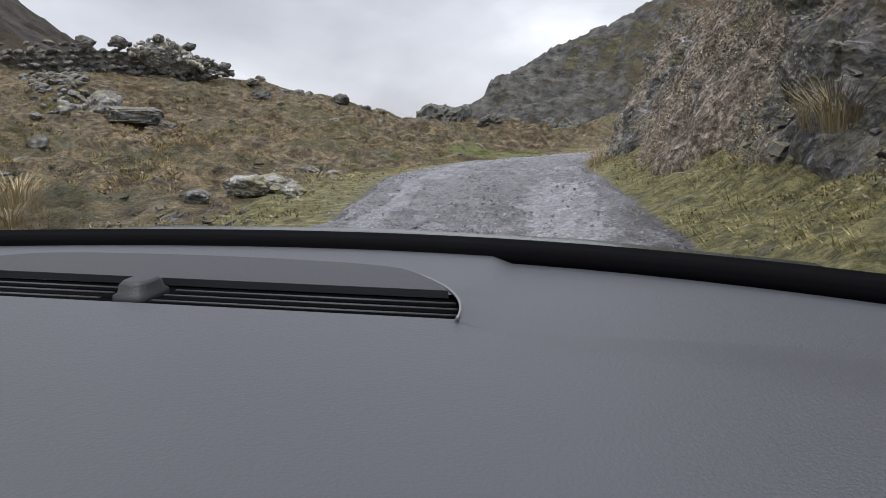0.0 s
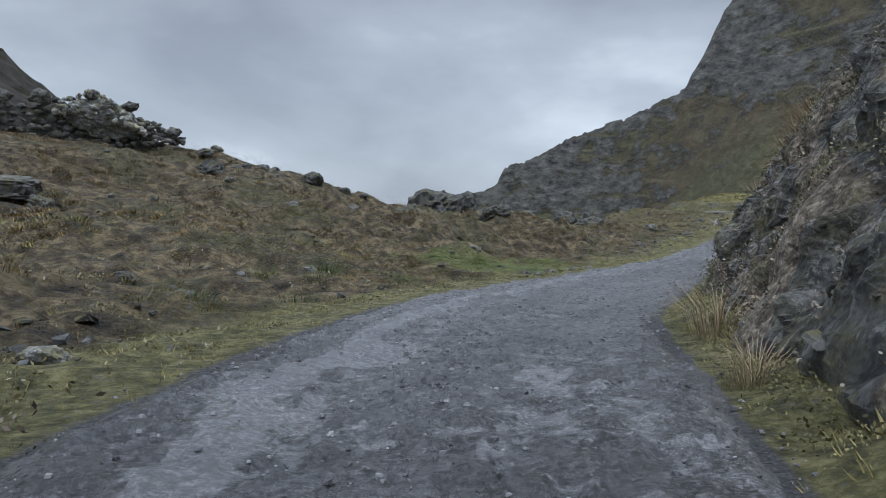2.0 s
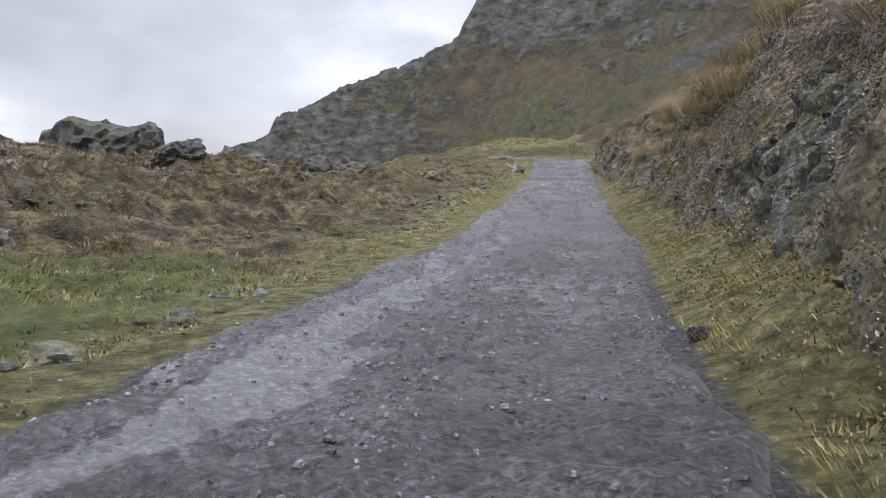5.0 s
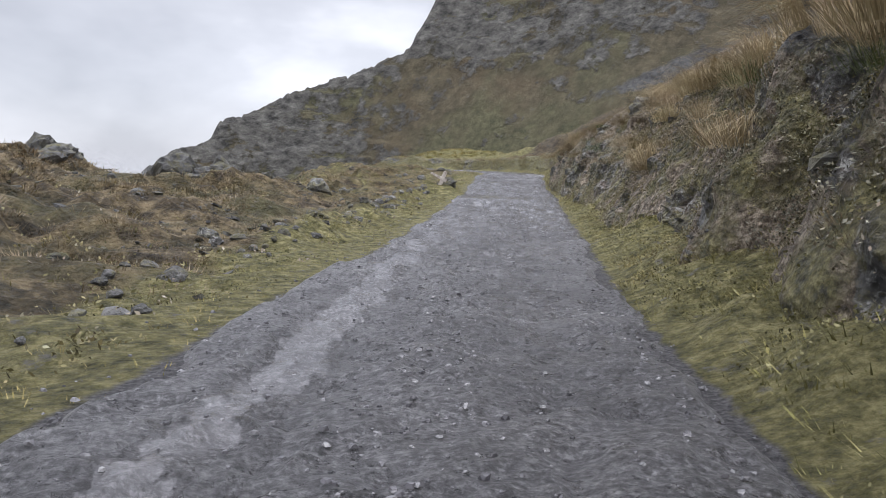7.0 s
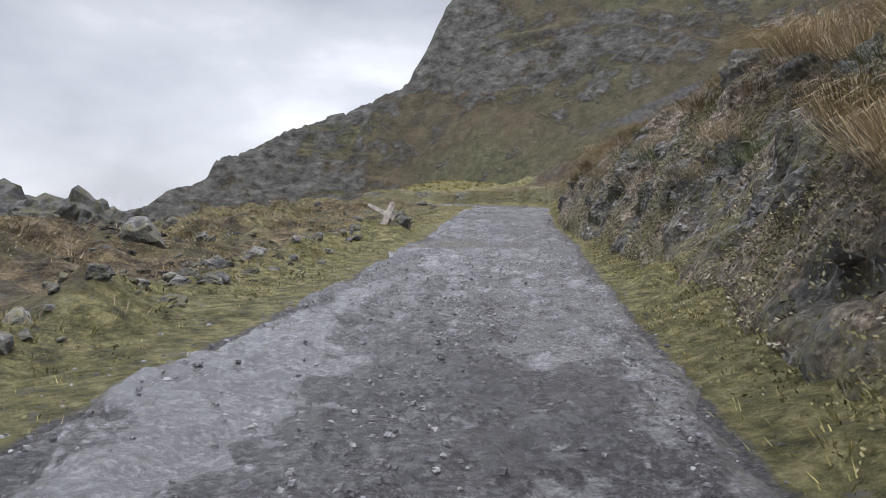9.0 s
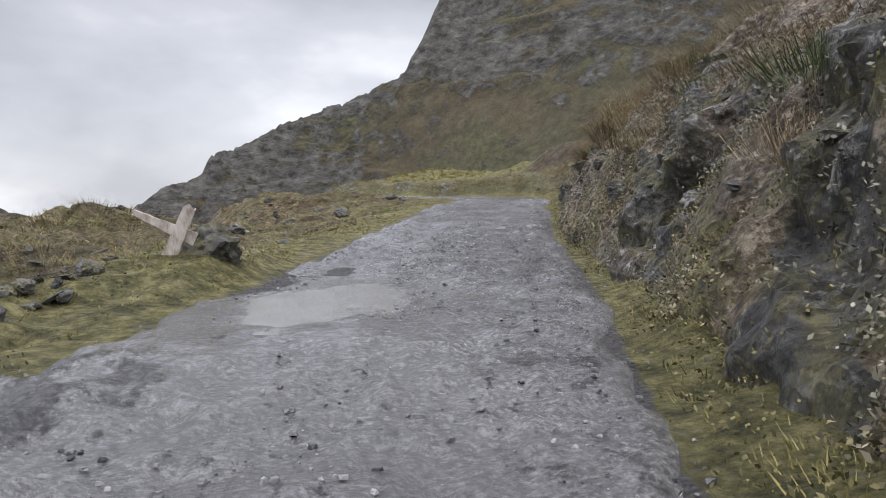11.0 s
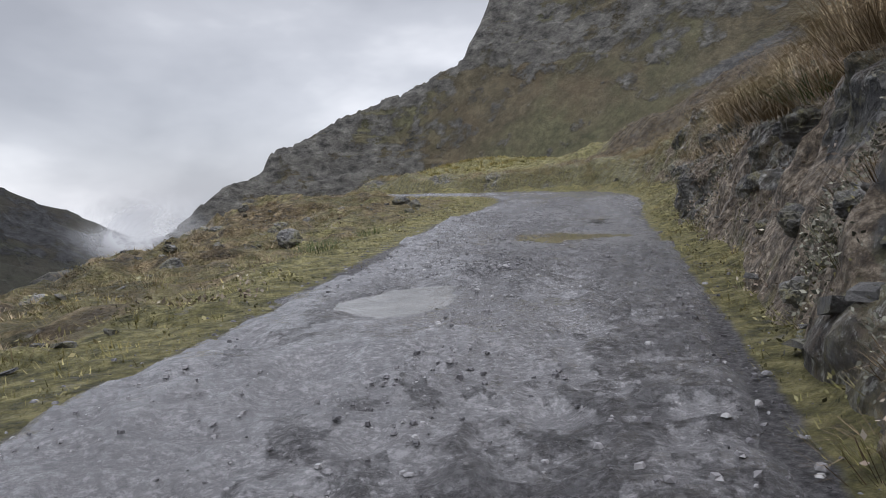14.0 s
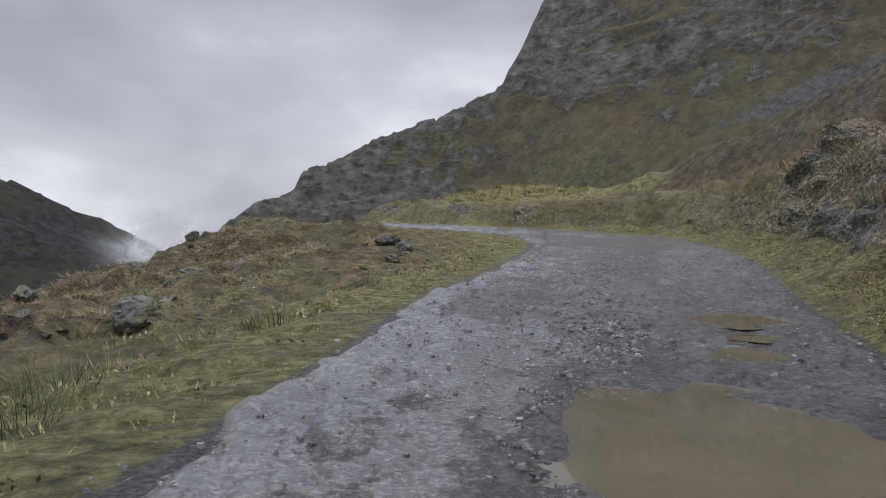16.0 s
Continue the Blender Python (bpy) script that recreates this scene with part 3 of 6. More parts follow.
def build_bank():
    ss = np.concatenate([np.arange(2.0, 104, 0.058), np.arange(104, 160, 0.14)])
    tt = np.linspace(0, 1, 78)
    S, T = np.meshgrid(ss, tt, indexing="ij")
    c, t, _, hw = at_road(S)
    v1, _, run1, _ = bank_profile(ss)
    E = v1[:, None] - 0.25 + T * (run1[:, None] + 1.35)
    D = hw + E
    XY = c + np.stack([t[..., 1], -t[..., 0]], -1) * D[..., None]
    z, _, s, d, e, _, _, _ = land(XY[..., 0], XY[..., 1])
    P = np.concatenate([XY, z[..., None]], -1)
    N = normals_of(P)
    N = N * np.sign(N[..., 2:])
    x, y = XY[..., 0], XY[..., 1]
    above = E - v1[:, None] - run1[:, None]
    bare = np.interp(S, BARE[:, 0], BARE[:, 1]) + 0.12 * smooth(0.2, 0.6, T) - 0.22 * smooth(0.25, 0.0, T)
    veg = smooth(-0.22, 0.22, fbm(S * 0.50 - z * 0.3, D * 0.5, z * 0.75, octaves=4, seed=221) - 1.1 * (bare - 0.55))
    veg = np.maximum(veg, smooth(-0.15, 0.45, above + 0.25 * fbm(S * 0.8, D * 0, octaves=2, seed=223)))
    # blocks and beds that lean with the strata
    a, b, q = S - 0.35 * z, D, z + 0.40 * S
    wa, wb = a + 0.18 * fbm(a * 1.4, b * 1.4, q * 1.4, octaves=3, seed=227), b + 0.18 * fbm(a * 1.4 + 9, b * 1.4, q * 1.4, octaves=3, seed=228)
    rock = 0.27 * facets(wa * 0.9, wb * 0.9, q * 1.25, 3, 0.9) + 0.19 * facets(wa * 2.3, wb * 2.3, q * 3.8, 13, 0.9) + 0.13 * facets(wa * 5.5, wb * 5.5, q * 8.5, 33, 0.9) + 0.06 * facets(a * 11, b * 11, q * 15, 43, 0.9)
    rock = rock + 0.13 * ridged(a * 1.1, b * 1.1, q * 1.6, octaves=4, seed=62) + 0.05 * vnoise(a * 9, b * 9, q * 12, seed=63) - 0.03
    turf = 0.05 + 0.15 * fbm(S * 1.3, D * 1.3, z * 1.3, octaves=3, seed=224) + 0.07 * ridged(S * 3.7, D * 3.7, z * 3.7, octaves=2, seed=225) + 0.03 * vnoise(S * 14, D * 14, z * 14, seed=226)
    hgt = np.interp(np.interp(S, CS, CL[:, 1]), BANK[:, 0], BANK[:, 2])
    rel = (rock * (1 - veg) + turf * veg) * (0.30 + 0.70 * smooth(0.9, 2.2, hgt)) * (0.45 + 0.55 * smooth(0.04, 0.25, T))
    for _ in range(1):
        rel[1:-1] = (rel[2:] + rel[:-2] + 2 * rel[1:-1]) / 4
        rel[:, 1:-1] = (rel[:, 2:] + rel[:, :-2] + 2 * rel[:, 1:-1]) / 4
    rel = np.clip(rel, -0.30, 0.55)
    rim = np.minimum(np.minimum(T * 12, (1 - T) * 9), np.minimum((S - 2) / 1.5, (159.8 - S) / 1.5))
    P = P + N * (rel - 0.45 * (1 - smooth(0, 1, rim)))[..., None]
    me = mesh_from("rock_bank", P.reshape(-1, 3), grid_faces(*S.shape)[:, ::-1], make_bank_material(), True)
    corner = veg[:-1, :-1].ravel() > 0.5
    me.polygons.foreach_set("use_smooth", corner)
    mossy = np.interp(S, (0, 20, 30, 45, 66, 76, 84, 90, 110, 124), (0.30, 0.30, 0.38, 0.46, 0.46, 0.50, 0.42, 0.30, 0.30, 0.80)) - 0.15 * smooth(0.3, 0.8, T)
    mask(me, "veg", veg)
    mask(me, "mossy", mossy)
    global BANKGRID
    BANKGRID = dict(P=P, N=N, s=S, T=T, veg=veg, mossy=mossy, above=above)
    return tagged(new("rock_bank", me), "dark wet schist bank with lichen, moss and heath", "rock bank", kind="structure")


rock_bank = build_bank()


def road_relief(s, d, hw):
    """Ruts, washed-out hollows and loose stones of the gravel surface."""
    rut = -0.05 * (np.exp(-((d + 0.75) / 0.30) ** 2) + 0.8 * np.exp(-((d - 0.75) / 0.32) ** 2))
    z = rut + 0.035 * fbm(s * 0.6, d * 0.9, octaves=3, seed=81) + 0.030 * ridged(s * 2.6, d * 3.6, octaves=3, seed=82) + 0.018 * fbm(s * 7, d * 7, octaves=2, seed=83)
    return z


# puddles: along, across, half length, half width
PUDDLES = [(98.4, 0.68, 1.50, 0.95), (103.1, 1.38, 0.75, 0.48), (101.9, 1.42, 0.30, 0.24), (100.9, 1.17, 0.40, 0.30), (77.3, -0.80, 1.60, 0.80), (91.9, -0.85, 1.0, 0.62)]


def build_road():
    ss = graded((-14, 0, 0.3), (0, 112, 0.10), (112, 175, 0.4))
    ff = np.linspace(-1, 1, 47)
    S, F = np.meshgrid(ss, ff, indexing="ij")
    c, t, zr, hw = at_road(S)
    D = F * (hw + 0.18 + 0.16 * fbm(S * 0.9, np.sign(F) * 3.0, octaves=3, seed=91))
    n = np.stack([t[..., 1], -t[..., 0]], -1)
    XY = c + n * D[..., None]
    edge = smooth(0.86, 1.0, np.abs(F))
    z = zr + 0.045 + road_relief(S, D, hw) * (1 - edge) - 0.12 * edge
    for ps, pd, pl, pw in PUDDLES:
        r = np.sqrt(((S - ps) / pl) ** 2 + ((D - pd) / pw) ** 2) * (1 + 0.30 * fbm(S * 1.7, D * 2.3, octaves=3, seed=87))
        zp = np.interp(ps, CS, LEVEL_S) + 0.045
        z = z + (zp - 0.085 * (1 - smooth(0.70, 1.08, r)) - z + 0.25 * road_relief(S, D, hw)) * (1 - smooth(1.3, 2.6, r))
    z = z - drop(XY[..., 0], XY[..., 1])
    P = np.concatenate([XY, z[..., None]], -1)
    me = mesh_from("road", P.reshape(-1, 3), grid_faces(*S.shape), ROAD_MAT)
    low = smooth(0.01, -0.055, road_relief(S, D, hw))
    wet = 0.27 + 0.30 * low + 0.46 * smooth(56, 70, S) * (1 - 0.45 * smooth(88, 100, S))
    wet = wet + 0.72 * np.exp(-((D + 1.10 + 0.25 * fbm(S * 0.5, S * 0, octaves=2, seed=84)) / 0.20) ** 2) * smooth(3, 8, S) * (1 - smooth(66, 74, S))
    wet = wet + 0.5 * np.exp(-((D - 0.9) / 0.4) ** 2) * np.exp(-((S - 11) / 4.5) ** 2)
    wet = wet + 0.8 * np.exp(-((D + hw - 0.15) / 0.20) ** 2) * smooth(86, 92, S) * (1 - smooth(112, 120, S))
    wet = wet + 0.10 + 0.30 * fbm(S * 0.22, D * 0.6, octaves=3, seed=85)
    mask(me, "wet", wet)
    return tagged(new("road", me), "single-track road of dark wet gravel", "road", kind="structure")


road = build_road()

# ---- mountain and far hills ----
CREST = np.array([(-14, -4.5), (-7.7, -2.3), (-5.6, -1.75), (-2.2, 1.0), (0.7, 2.1), (1.3, 3.2), (1.9, 3.75), (3.4, 3.95), (6.1, 5.5), (8.4, 6.4), (10.4, 7.0), (14.9, 9.1), (15.4, 10.3),
                  (16.5, 12.2), (17.7, 14.7), (20.6, 17.8), (21.9, 20.0), (24.5, 23.2), (28, 26.3), (33, 29.0), (40, 30.5), (50, 31), (62, 30)])


def build_mountain():
    az = np.concatenate([np.arange(-14, 40, 0.13), np.arange(40, 62, 0.5)])
    q = np.concatenate([np.linspace(0, 1, 160), np.linspace(1.012, 1.3, 14)])
    A, Q = np.meshgrid(az, q, indexing="ij")
    el = np.interp(A, CREST[:, 0], CREST[:, 1])
    foot = np.interp(A, (-14, -4, 4, 10, 25, 62), (-75, -60, -40, -30, -12, 4))
    r0 = np.interp(A, (-14, 0, 10, 20, 30, 62), (500, 520, 510, 450, 405, 340))
    k = 0.75
    rc = np.clip((r0 - k * foot) / (1 - k * np.tan(np.radians(el))), r0 + 40, 720)
    top = rc * np.tan(np.radians(el))
    R = r0 + (rc - r0) * Q
    g = np.where(Q < 1, 0.85 * Q + 0.15 * Q ** 2, 1 - 1.6 * (Q - 1))
    z = foot + (top - foot) * g
    x, y = 25 + R * np.sin(np.radians(A)), 75 + R * np.cos(np.radians(A))
    inside = smooth(0.03, 0.2, Q)
    # gullies that run down, ledges that run across
    big = ridged(x * 0.012, y * 0.012, z * 0.012, octaves=5, seed=101)
    gully = ridged(A * 0.16 + 0.5 * Q, Q * 0.9, octaves=2, seed=103)
    wob = fbm(x * 0.010, y * 0.010, z * 0.010, octaves=4, seed=104)
    ledge = np.abs(np.mod(z * 0.055 + x * 0.010 + 0.9 * wob, 1.0) - 0.5) * 2
    fine = facets(x * 0.075, y * 0.075, z * 0.11, 107, 0.8)
    fine2 = facets(x * 0.2, y * 0.2, z * 0.3, 108, 0.8)
    fine3 = facets(x * 0.45, y * 0.45, z * 0.6, 109, 0.8)
    calm = 1 - 0.96 * np.exp(-((Q - 1) / 0.05) ** 2)
    craggy = ridged(x * 0.03, y * 0.03, z * 0.045, octaves=4, seed=110)
    near_slope = smooth(31, 20, A)
    # where rock shows: the whole western spur, the cliff under the crest and a belt across the face
    elv = np.degrees(np.arctan2(z, R))
    under = el - elv

    def spread(a, b, c, d, turn=0.0):
        u, v = A - a, elv - b
        return np.exp(-((u * np.cos(turn) + v * np.sin(turn)) / c) ** 2 - ((v * np.cos(turn) - u * np.sin(turn)) / d) ** 2)

    rocky = 0.40 * smooth(13, 4, A) + 0.62 * np.exp(-(under / 1.4) ** 2) * smooth(26, 18, A) + 0.62 * smooth(14, 16.5, A) * smooth(24, 19, A) * smooth(6.5, 10, elv) + 0.25
    rocky = rocky + 0.42 * spread(30, 12.2, 9, 2.0, 0.10) + 0.36 * spread(24, 10.0, 5, 2.0, 0.2) + 0.40 * smooth(17, 20, elv) + 0.35 * spread(9, 2.0, 6, 1.5)
    rocky = rocky - 0.40 * spread(20, 4.4, 5.5, 3.0, 0.3) - 0.30 * spread(29, 16.3, 5, 1.6) - 0.35 * spread(30, 4.0, 9, 3.0, 0.3)
    rocky = 0.25 + 0.62 * (rocky - 0.25)
    scree = spread(34.5, 8.2, 7.0, 0.75, 0.36)
    rough = smooth(0.12, 0.5, rocky)
    z = z + inside * calm * (3.2 * big * Q + 1.2 * gully * Q + rough * 2.6 * (smooth(0.2, 0.8, ledge) - 0.5)) + inside * (0.08 + 0.92 * rough) * (1.3 * craggy + 0.8 * fine + near_slope * (0.35 * fine2 + 0.2 * fine3 + 0.45 * ridged(x * 0.16, y * 0.16, z * 0.22, octaves=3, seed=111))) * (0.10 + 0.90 * calm)
    jag = 0.20 * facets(A * 1.3, A * 0, A * 0, 121, 0.7) + 0.05 * facets(A * 4.1, A * 0, A * 0, 122, 0.6) + 0.015 * vnoise(A * 9, A * 0, seed=123)
    z = z + rc * np.radians(jag) * np.exp(-((Q - 1) / 0.07) ** 2)
    P = np.stack([x, y, z], -1)
    me = mesh_from("mountain", P.reshape(-1, 3), grid_faces(*A.shape)[:, ::-1], MOUNTAIN_MAT)
    mask(me, "crag", rocky)
    mask(me, "scree", scree)
    return tagged(new("mountain", me), "steep craggy mountainside with thin olive grass", "mountain", kind="structure")


def build_far_hill(name, centre, az0, az1, crest, r0, rc, foot, seed, label, material):
    az, q = np.linspace(az0, az1, 150), np.linspace(0, 1.25, 60)
    A, Q = np.meshgrid(az, q, indexing="ij")
    el = np.interp(A, [c[0] for c in crest], [c[1] for c in crest])
    R = r0 + (rc - r0) * Q
    top = rc * np.tan(np.radians(el))
    z = foot + (top - foot) * np.where(Q < 1, Q ** 1.15, 1 - 1.2 * (Q - 1))
    x, y = centre[0] + R * np.sin(np.radians(A)), centre[1] + R * np.cos(np.radians(A))
    k = rc / 620
    z = z + k * smooth(0.03, 0.3, Q) * (6 * ridged(x * 0.012 / k, y * 0.012 / k, octaves=5, seed=seed) * Q * (1 - 0.8 * np.exp(-((Q - 1) / 0.08) ** 2)) + 2.2 * facets(x * 0.07 / k, y * 0.07 / k, z * 0.07 / k, seed, 0.8))
    me = mesh_from(name, np.stack([x, y, z], -1).reshape(-1, 3), grid_faces(*A.shape)[:, ::-1], material)
    mask(me, "crag", 0.55 + 0.6 * fbm(x * 0.02 / k, y * 0.02 / k, octaves=3, seed=seed + 5))
    return tagged(new(name, me), label, "hill", kind="structure")


mountain = build_mountain()
build_far_hill("hill_valley", (25, 75), -40, -6, [(-40, 7), (-22, 4.6), (-16.5, 2.4), (-14.5, 1.4), (-9.9, -0.7), (-8.2, -1.7), (-6, -4)], 420, 900, -120, 301, "dark hill with bluish haze in its colour across the misty valley", FAR_MAT)
build_far_hill("hill_left", (0.9, 8.8), -62, -18, [(-62, 18), (-36, 13.6), (-31.5, 12.0), (-29.7, 10.9), (-27.9, 9.1), (-25.3, 7.1), (-21, 4.2), (-18, 2)], 85, 190, 2, 311, "brown hillside with dark crags", LEFT_MAT)


# ---- low cloud drifting in the valley ----
def make_mist_material():
    sh = Shade("thin_mist")
    tc = sh.nt.nodes.new("ShaderNodeTexCoord")
    grad = sh.nt.nodes.new("ShaderNodeTexGradient")
    grad.gradient_type = "QUADRATIC_SPHERE"
    mp = sh.nt.nodes.new("ShaderNodeMapping")
    mp.inputs["Location"].default_value, mp.inputs["Scale"].default_value = (-1, -1, 0), (2, 2, 0)
    sh.link(tc.outputs["UV"], mp.inputs["Vector"])
    sh.link(mp.outputs["Vector"], grad.inputs["Vector"])
    wisp = sh.ramp(sh.noise(0.055, 8, 0.62, 0.6), (0.34, 0.0), (0.62, 1.0))
    alpha = sh.math("MULTIPLY", sh.math("MINIMUM", sh.math("MULTIPLY", grad.outputs["Fac"], 2.2), 1.0), wisp)
    sh.link(sh.math("MULTIPLY", alpha, 0.92), sh.bsdf.inputs["Alpha"])
    return sh.done((0.40, 0.405, 0.415), 1.0, 0.0)


def build_mist(x, y, z, wide, high, turn):
    u, v = np.meshgrid(np.linspace(0, 1, 25), np.linspace(0, 1, 13), indexing="ij")
    lean = 0.9 * (v - 0.5) * high
    P = np.stack([(u - 0.5) * wide, lean + 3 * fbm(u * 3, v * 3, octaves=2, seed=501), (v - 0.5) * high], -1)
    me = mesh_from("mist", P.reshape(-1, 3), grid_faces(*u.shape), MIST_MAT)
    uv = me.uv_layers.new(name="UVMap")
    idx = np.empty(len(me.loops), np.int32)
    me.loops.foreach_get("vertex_index", idx)
    uv.data.foreach_set("uv", np.stack([u.ravel()[idx], v.ravel()[idx]], -1).astype(np.float32).ravel())
    ob = new("mist", me)
    ob.location, ob.rotation_euler = (x, y, z), (0, 0, turn)
    return tagged(ob, "thin white mist drifting in the valley", "mist", kind="structure")


MIST_MAT = make_mist_material()
build_mist(-26, 478, -10, 80, 50, 0.16)
build_mist(-165, 560, 30, 120, 40, 0.4)


# ---- grass: many blades joined, each an island of its own ----
def make_grass_material(name, low, mid, high, patch):
    sh = Shade(name)
    r = sh.math("ADD", sh.math("MULTIPLY", sh.random(island=True), 0.45), sh.math("MULTIPLY", sh.attr("tone").outputs["Fac"], 0.55))
    col = sh.ramp(r, (0.12, low), (0.5, mid), (0.88, high))
    col = sh.mix(sh.ramp(sh.noise(0.35, 4), (0.40, 0.0), (0.62, 0.8)), col, sh.mix(1.0, col, patch, "MULTIPLY"))
    return sh.done(col, 0.7, 0.25)


STRAW = make_grass_material("straw_tussock", (0.120, 0.086, 0.050), (0.285, 0.215, 0.130), (0.49, 0.395, 0.265), (0.80, 0.88, 0.70))
RUST = make_grass_material("rusty_tussock", (0.085, 0.050, 0.018), (0.32, 0.192, 0.068), (0.54, 0.385, 0.18), (0.55, 0.95, 0.60))
MEADOW = make_grass_material("yellow_green_grass", (0.085, 0.083, 0.028), (0.27, 0.250, 0.090), (0.45, 0.405, 0.185), (1.12, 0.95, 0.85))
GOLD = make_grass_material("golden_tussock", (0.19, 0.142, 0.085), (0.43, 0.340, 0.215), (0.64, 0.53, 0.36), (0.85, 0.88, 0.75))
DULL = make_grass_material("brown_straw", (0.060, 0.040, 0.022), (0.155, 0.112, 0.064), (0.29, 0.222, 0.135), (0.85, 0.86, 0.72))
MOSSY = make_grass_material("mossy_grass", (0.045, 0.046, 0.016), (0.15, 0.145, 0.055), (0.30, 0.28, 0.13), (1.05, 0.95, 0.85))
RUSH = make_grass_material("dark_green_rush", (0.030, 0.050, 0.018), (0.070, 0.100, 0.035), (0.15, 0.17, 0.07), (1.1, 1.0, 0.8))
rng = np.random.default_rng(7)


def blades(centres, normals, count, length, width, spread, lean, droop, downhill=None, radius=0.10, bends=2):
    """Verts and triangles of clumps: count blades round every centre."""
    n = len(centres)
    c = np.repeat(centres, count, axis=0)
    up = np.repeat(normals * 0.35 + np.array([0, 0, 0.65]), count, axis=0)
    up /= np.linalg.norm(up, axis=1)[:, None]
    m = len(c)
    size = np.repeat(rng.uniform(0.7, 1.35, n), count)
    a = rng.uniform(0, 2 * np.pi, m)
    out = np.stack([np.cos(a), np.sin(a), np.zeros(m)], 1)
    if downhill is not None:
        out = out * 0.95 + np.repeat(downhill * rng.uniform(0.3, 1.2, (n, 1)), count, axis=0)
    L = rng.uniform(*length, m) * size
    k = np.sqrt(rng.uniform(0, 1, m)) * spread
    ln, dr = rng.uniform(*lean, m) * (0.4 + k / max(spread, 1e-6)), rng.uniform(*droop, m)
    base = c + out * (k * radius / max(spread, 1e-6))[:, None] * size[:, None] - up * 0.04
    side = np.stack([-np.sin(a), np.cos(a), np.zeros(m)], 1) * (rng.uniform(*width, m) * size)[:, None]
    first = up + out * (0.7 * ln)[:, None]
    last = up * (1.0 - 0.8 * dr)[:, None] + out * (ln + 0.8 * dr)[:, None]
    mid = base + first / np.linalg.norm(first, axis=1)[:, None] * (0.5 * L)[:, None]
    tip = mid + last / (np.linalg.norm(last, axis=1)[:, None] + 1e-6) * (0.5 * L)[:, None]
    if bends == 3:
        steps = [up + out * (0.5 * ln)[:, None], up * (1 - 0.5 * dr)[:, None] + out * (ln + 0.5 * dr)[:, None], up * (1 - 1.15 * dr)[:, None] + out * (ln + 0.8 * dr)[:, None]]
        q, at = [base], base
        for st, share in zip(steps, (0.38, 0.34, 0.28)):
            at = at + st / (np.linalg.norm(st, axis=1)[:, None] + 1e-6) * (share * L)[:, None]
            q.append(at)
        v = np.stack([q[0] - side, q[0] + side, q[1] - side * 0.85, q[1] + side * 0.85, q[2] - side * 0.55, q[2] + side * 0.55, q[3]], 1).reshape(-1, 3)
        i = np.arange(m)[:, None] * 7
        return v, np.concatenate([i + [0, 1, 3], i + [0, 3, 2], i + [2, 3, 5], i + [2, 5, 4], i + [4, 5, 6]], 1).reshape(-1, 3)
    if bends == 1:
        v = np.stack([base - side, base + side, base * 0.1 + mid * 0.5 + tip * 0.4], 1).reshape(-1, 3)
        return v, np.arange(3 * m).reshape(-1, 3)
    v = np.stack([base - side, base + side, mid - side * 0.75, mid + side * 0.75, tip], 1).reshape(-1, 3)
    i = np.arange(m)[:, None] * 5
    f = np.concatenate([i + [0, 1, 3], i + [0, 3, 2], i + [2, 3, 4]], 1).reshape(-1, 3)
    return v, f


G = GRID
CP = (G["P"][:-1, :-1] + G["P"][1:, 1:]) / 2
CELL = np.linalg.norm(np.cross(G["P"][1:, :-1] - G["P"][:-1, :-1], G["P"][:-1, 1:] - G["P"][:-1, :-1]), axis=2)
CN = G["N"][:-1, :-1] * np.sign(G["N"][:-1, :-1, 2:])
CE, CE2, CSS, CSIDE, CB = G["e"][:-1, :-1], G["e2"][:-1, :-1], G["s"][:-1, :-1], G["side"][:-1, :-1], G["bank"][:-1, :-1]
CX, CY = CP[..., 0], CP[..., 1]
ABOVE = CE - np.concatenate([np.add(*[bank_profile(CSS[:, :1])[i] for i in (0, 2)])], 0)


def scatter(density, limit, P=None, N=None, area=None):
    """Random places on the ground with so many a square metre, with their normals."""
    P, N, area = (G["P"], CN, CELL) if P is None else (P, N, area)
    w = np.where(np.isfinite(density), density, 0) * area
    total = w.sum()
    n = int(min(limit, total))
    pick = rng.choice(w.size, size=n, p=(w / total).ravel())
    i, j = np.unravel_index(pick, w.shape)
    u, v = rng.uniform(0, 1, (2, n, 1))
    p = P[i, j] * (1 - u) * (1 - v) + P[i + 1, j] * u * (1 - v) + P[i, j + 1] * (1 - u) * v + P[i + 1, j + 1] * u * v
    return p, N[i, j], i, j


def stuff(name, v, f, material, label, category, clumps=0):
    me = mesh_from(name, v, f, material, False)
    if clumps:
        mask(me, "tone", np.repeat(rng.uniform(0, 1, clumps), len(v) // clumps))
    return tagged(new(name, me), label, category, kind="stuff")


def tufts(name, p, nn, count, length, width, lean, droop, radius, material, label, downhill=None, bends=1):
    """One object of many tufts, each tuft with a tone of its own."""
    v, f = blades(p, nn, count, length, width, 1.0, lean, droop, downhill, radius=radius, bends=bends)
    return stuff(name, v, f, material, label, "grass", len(p))


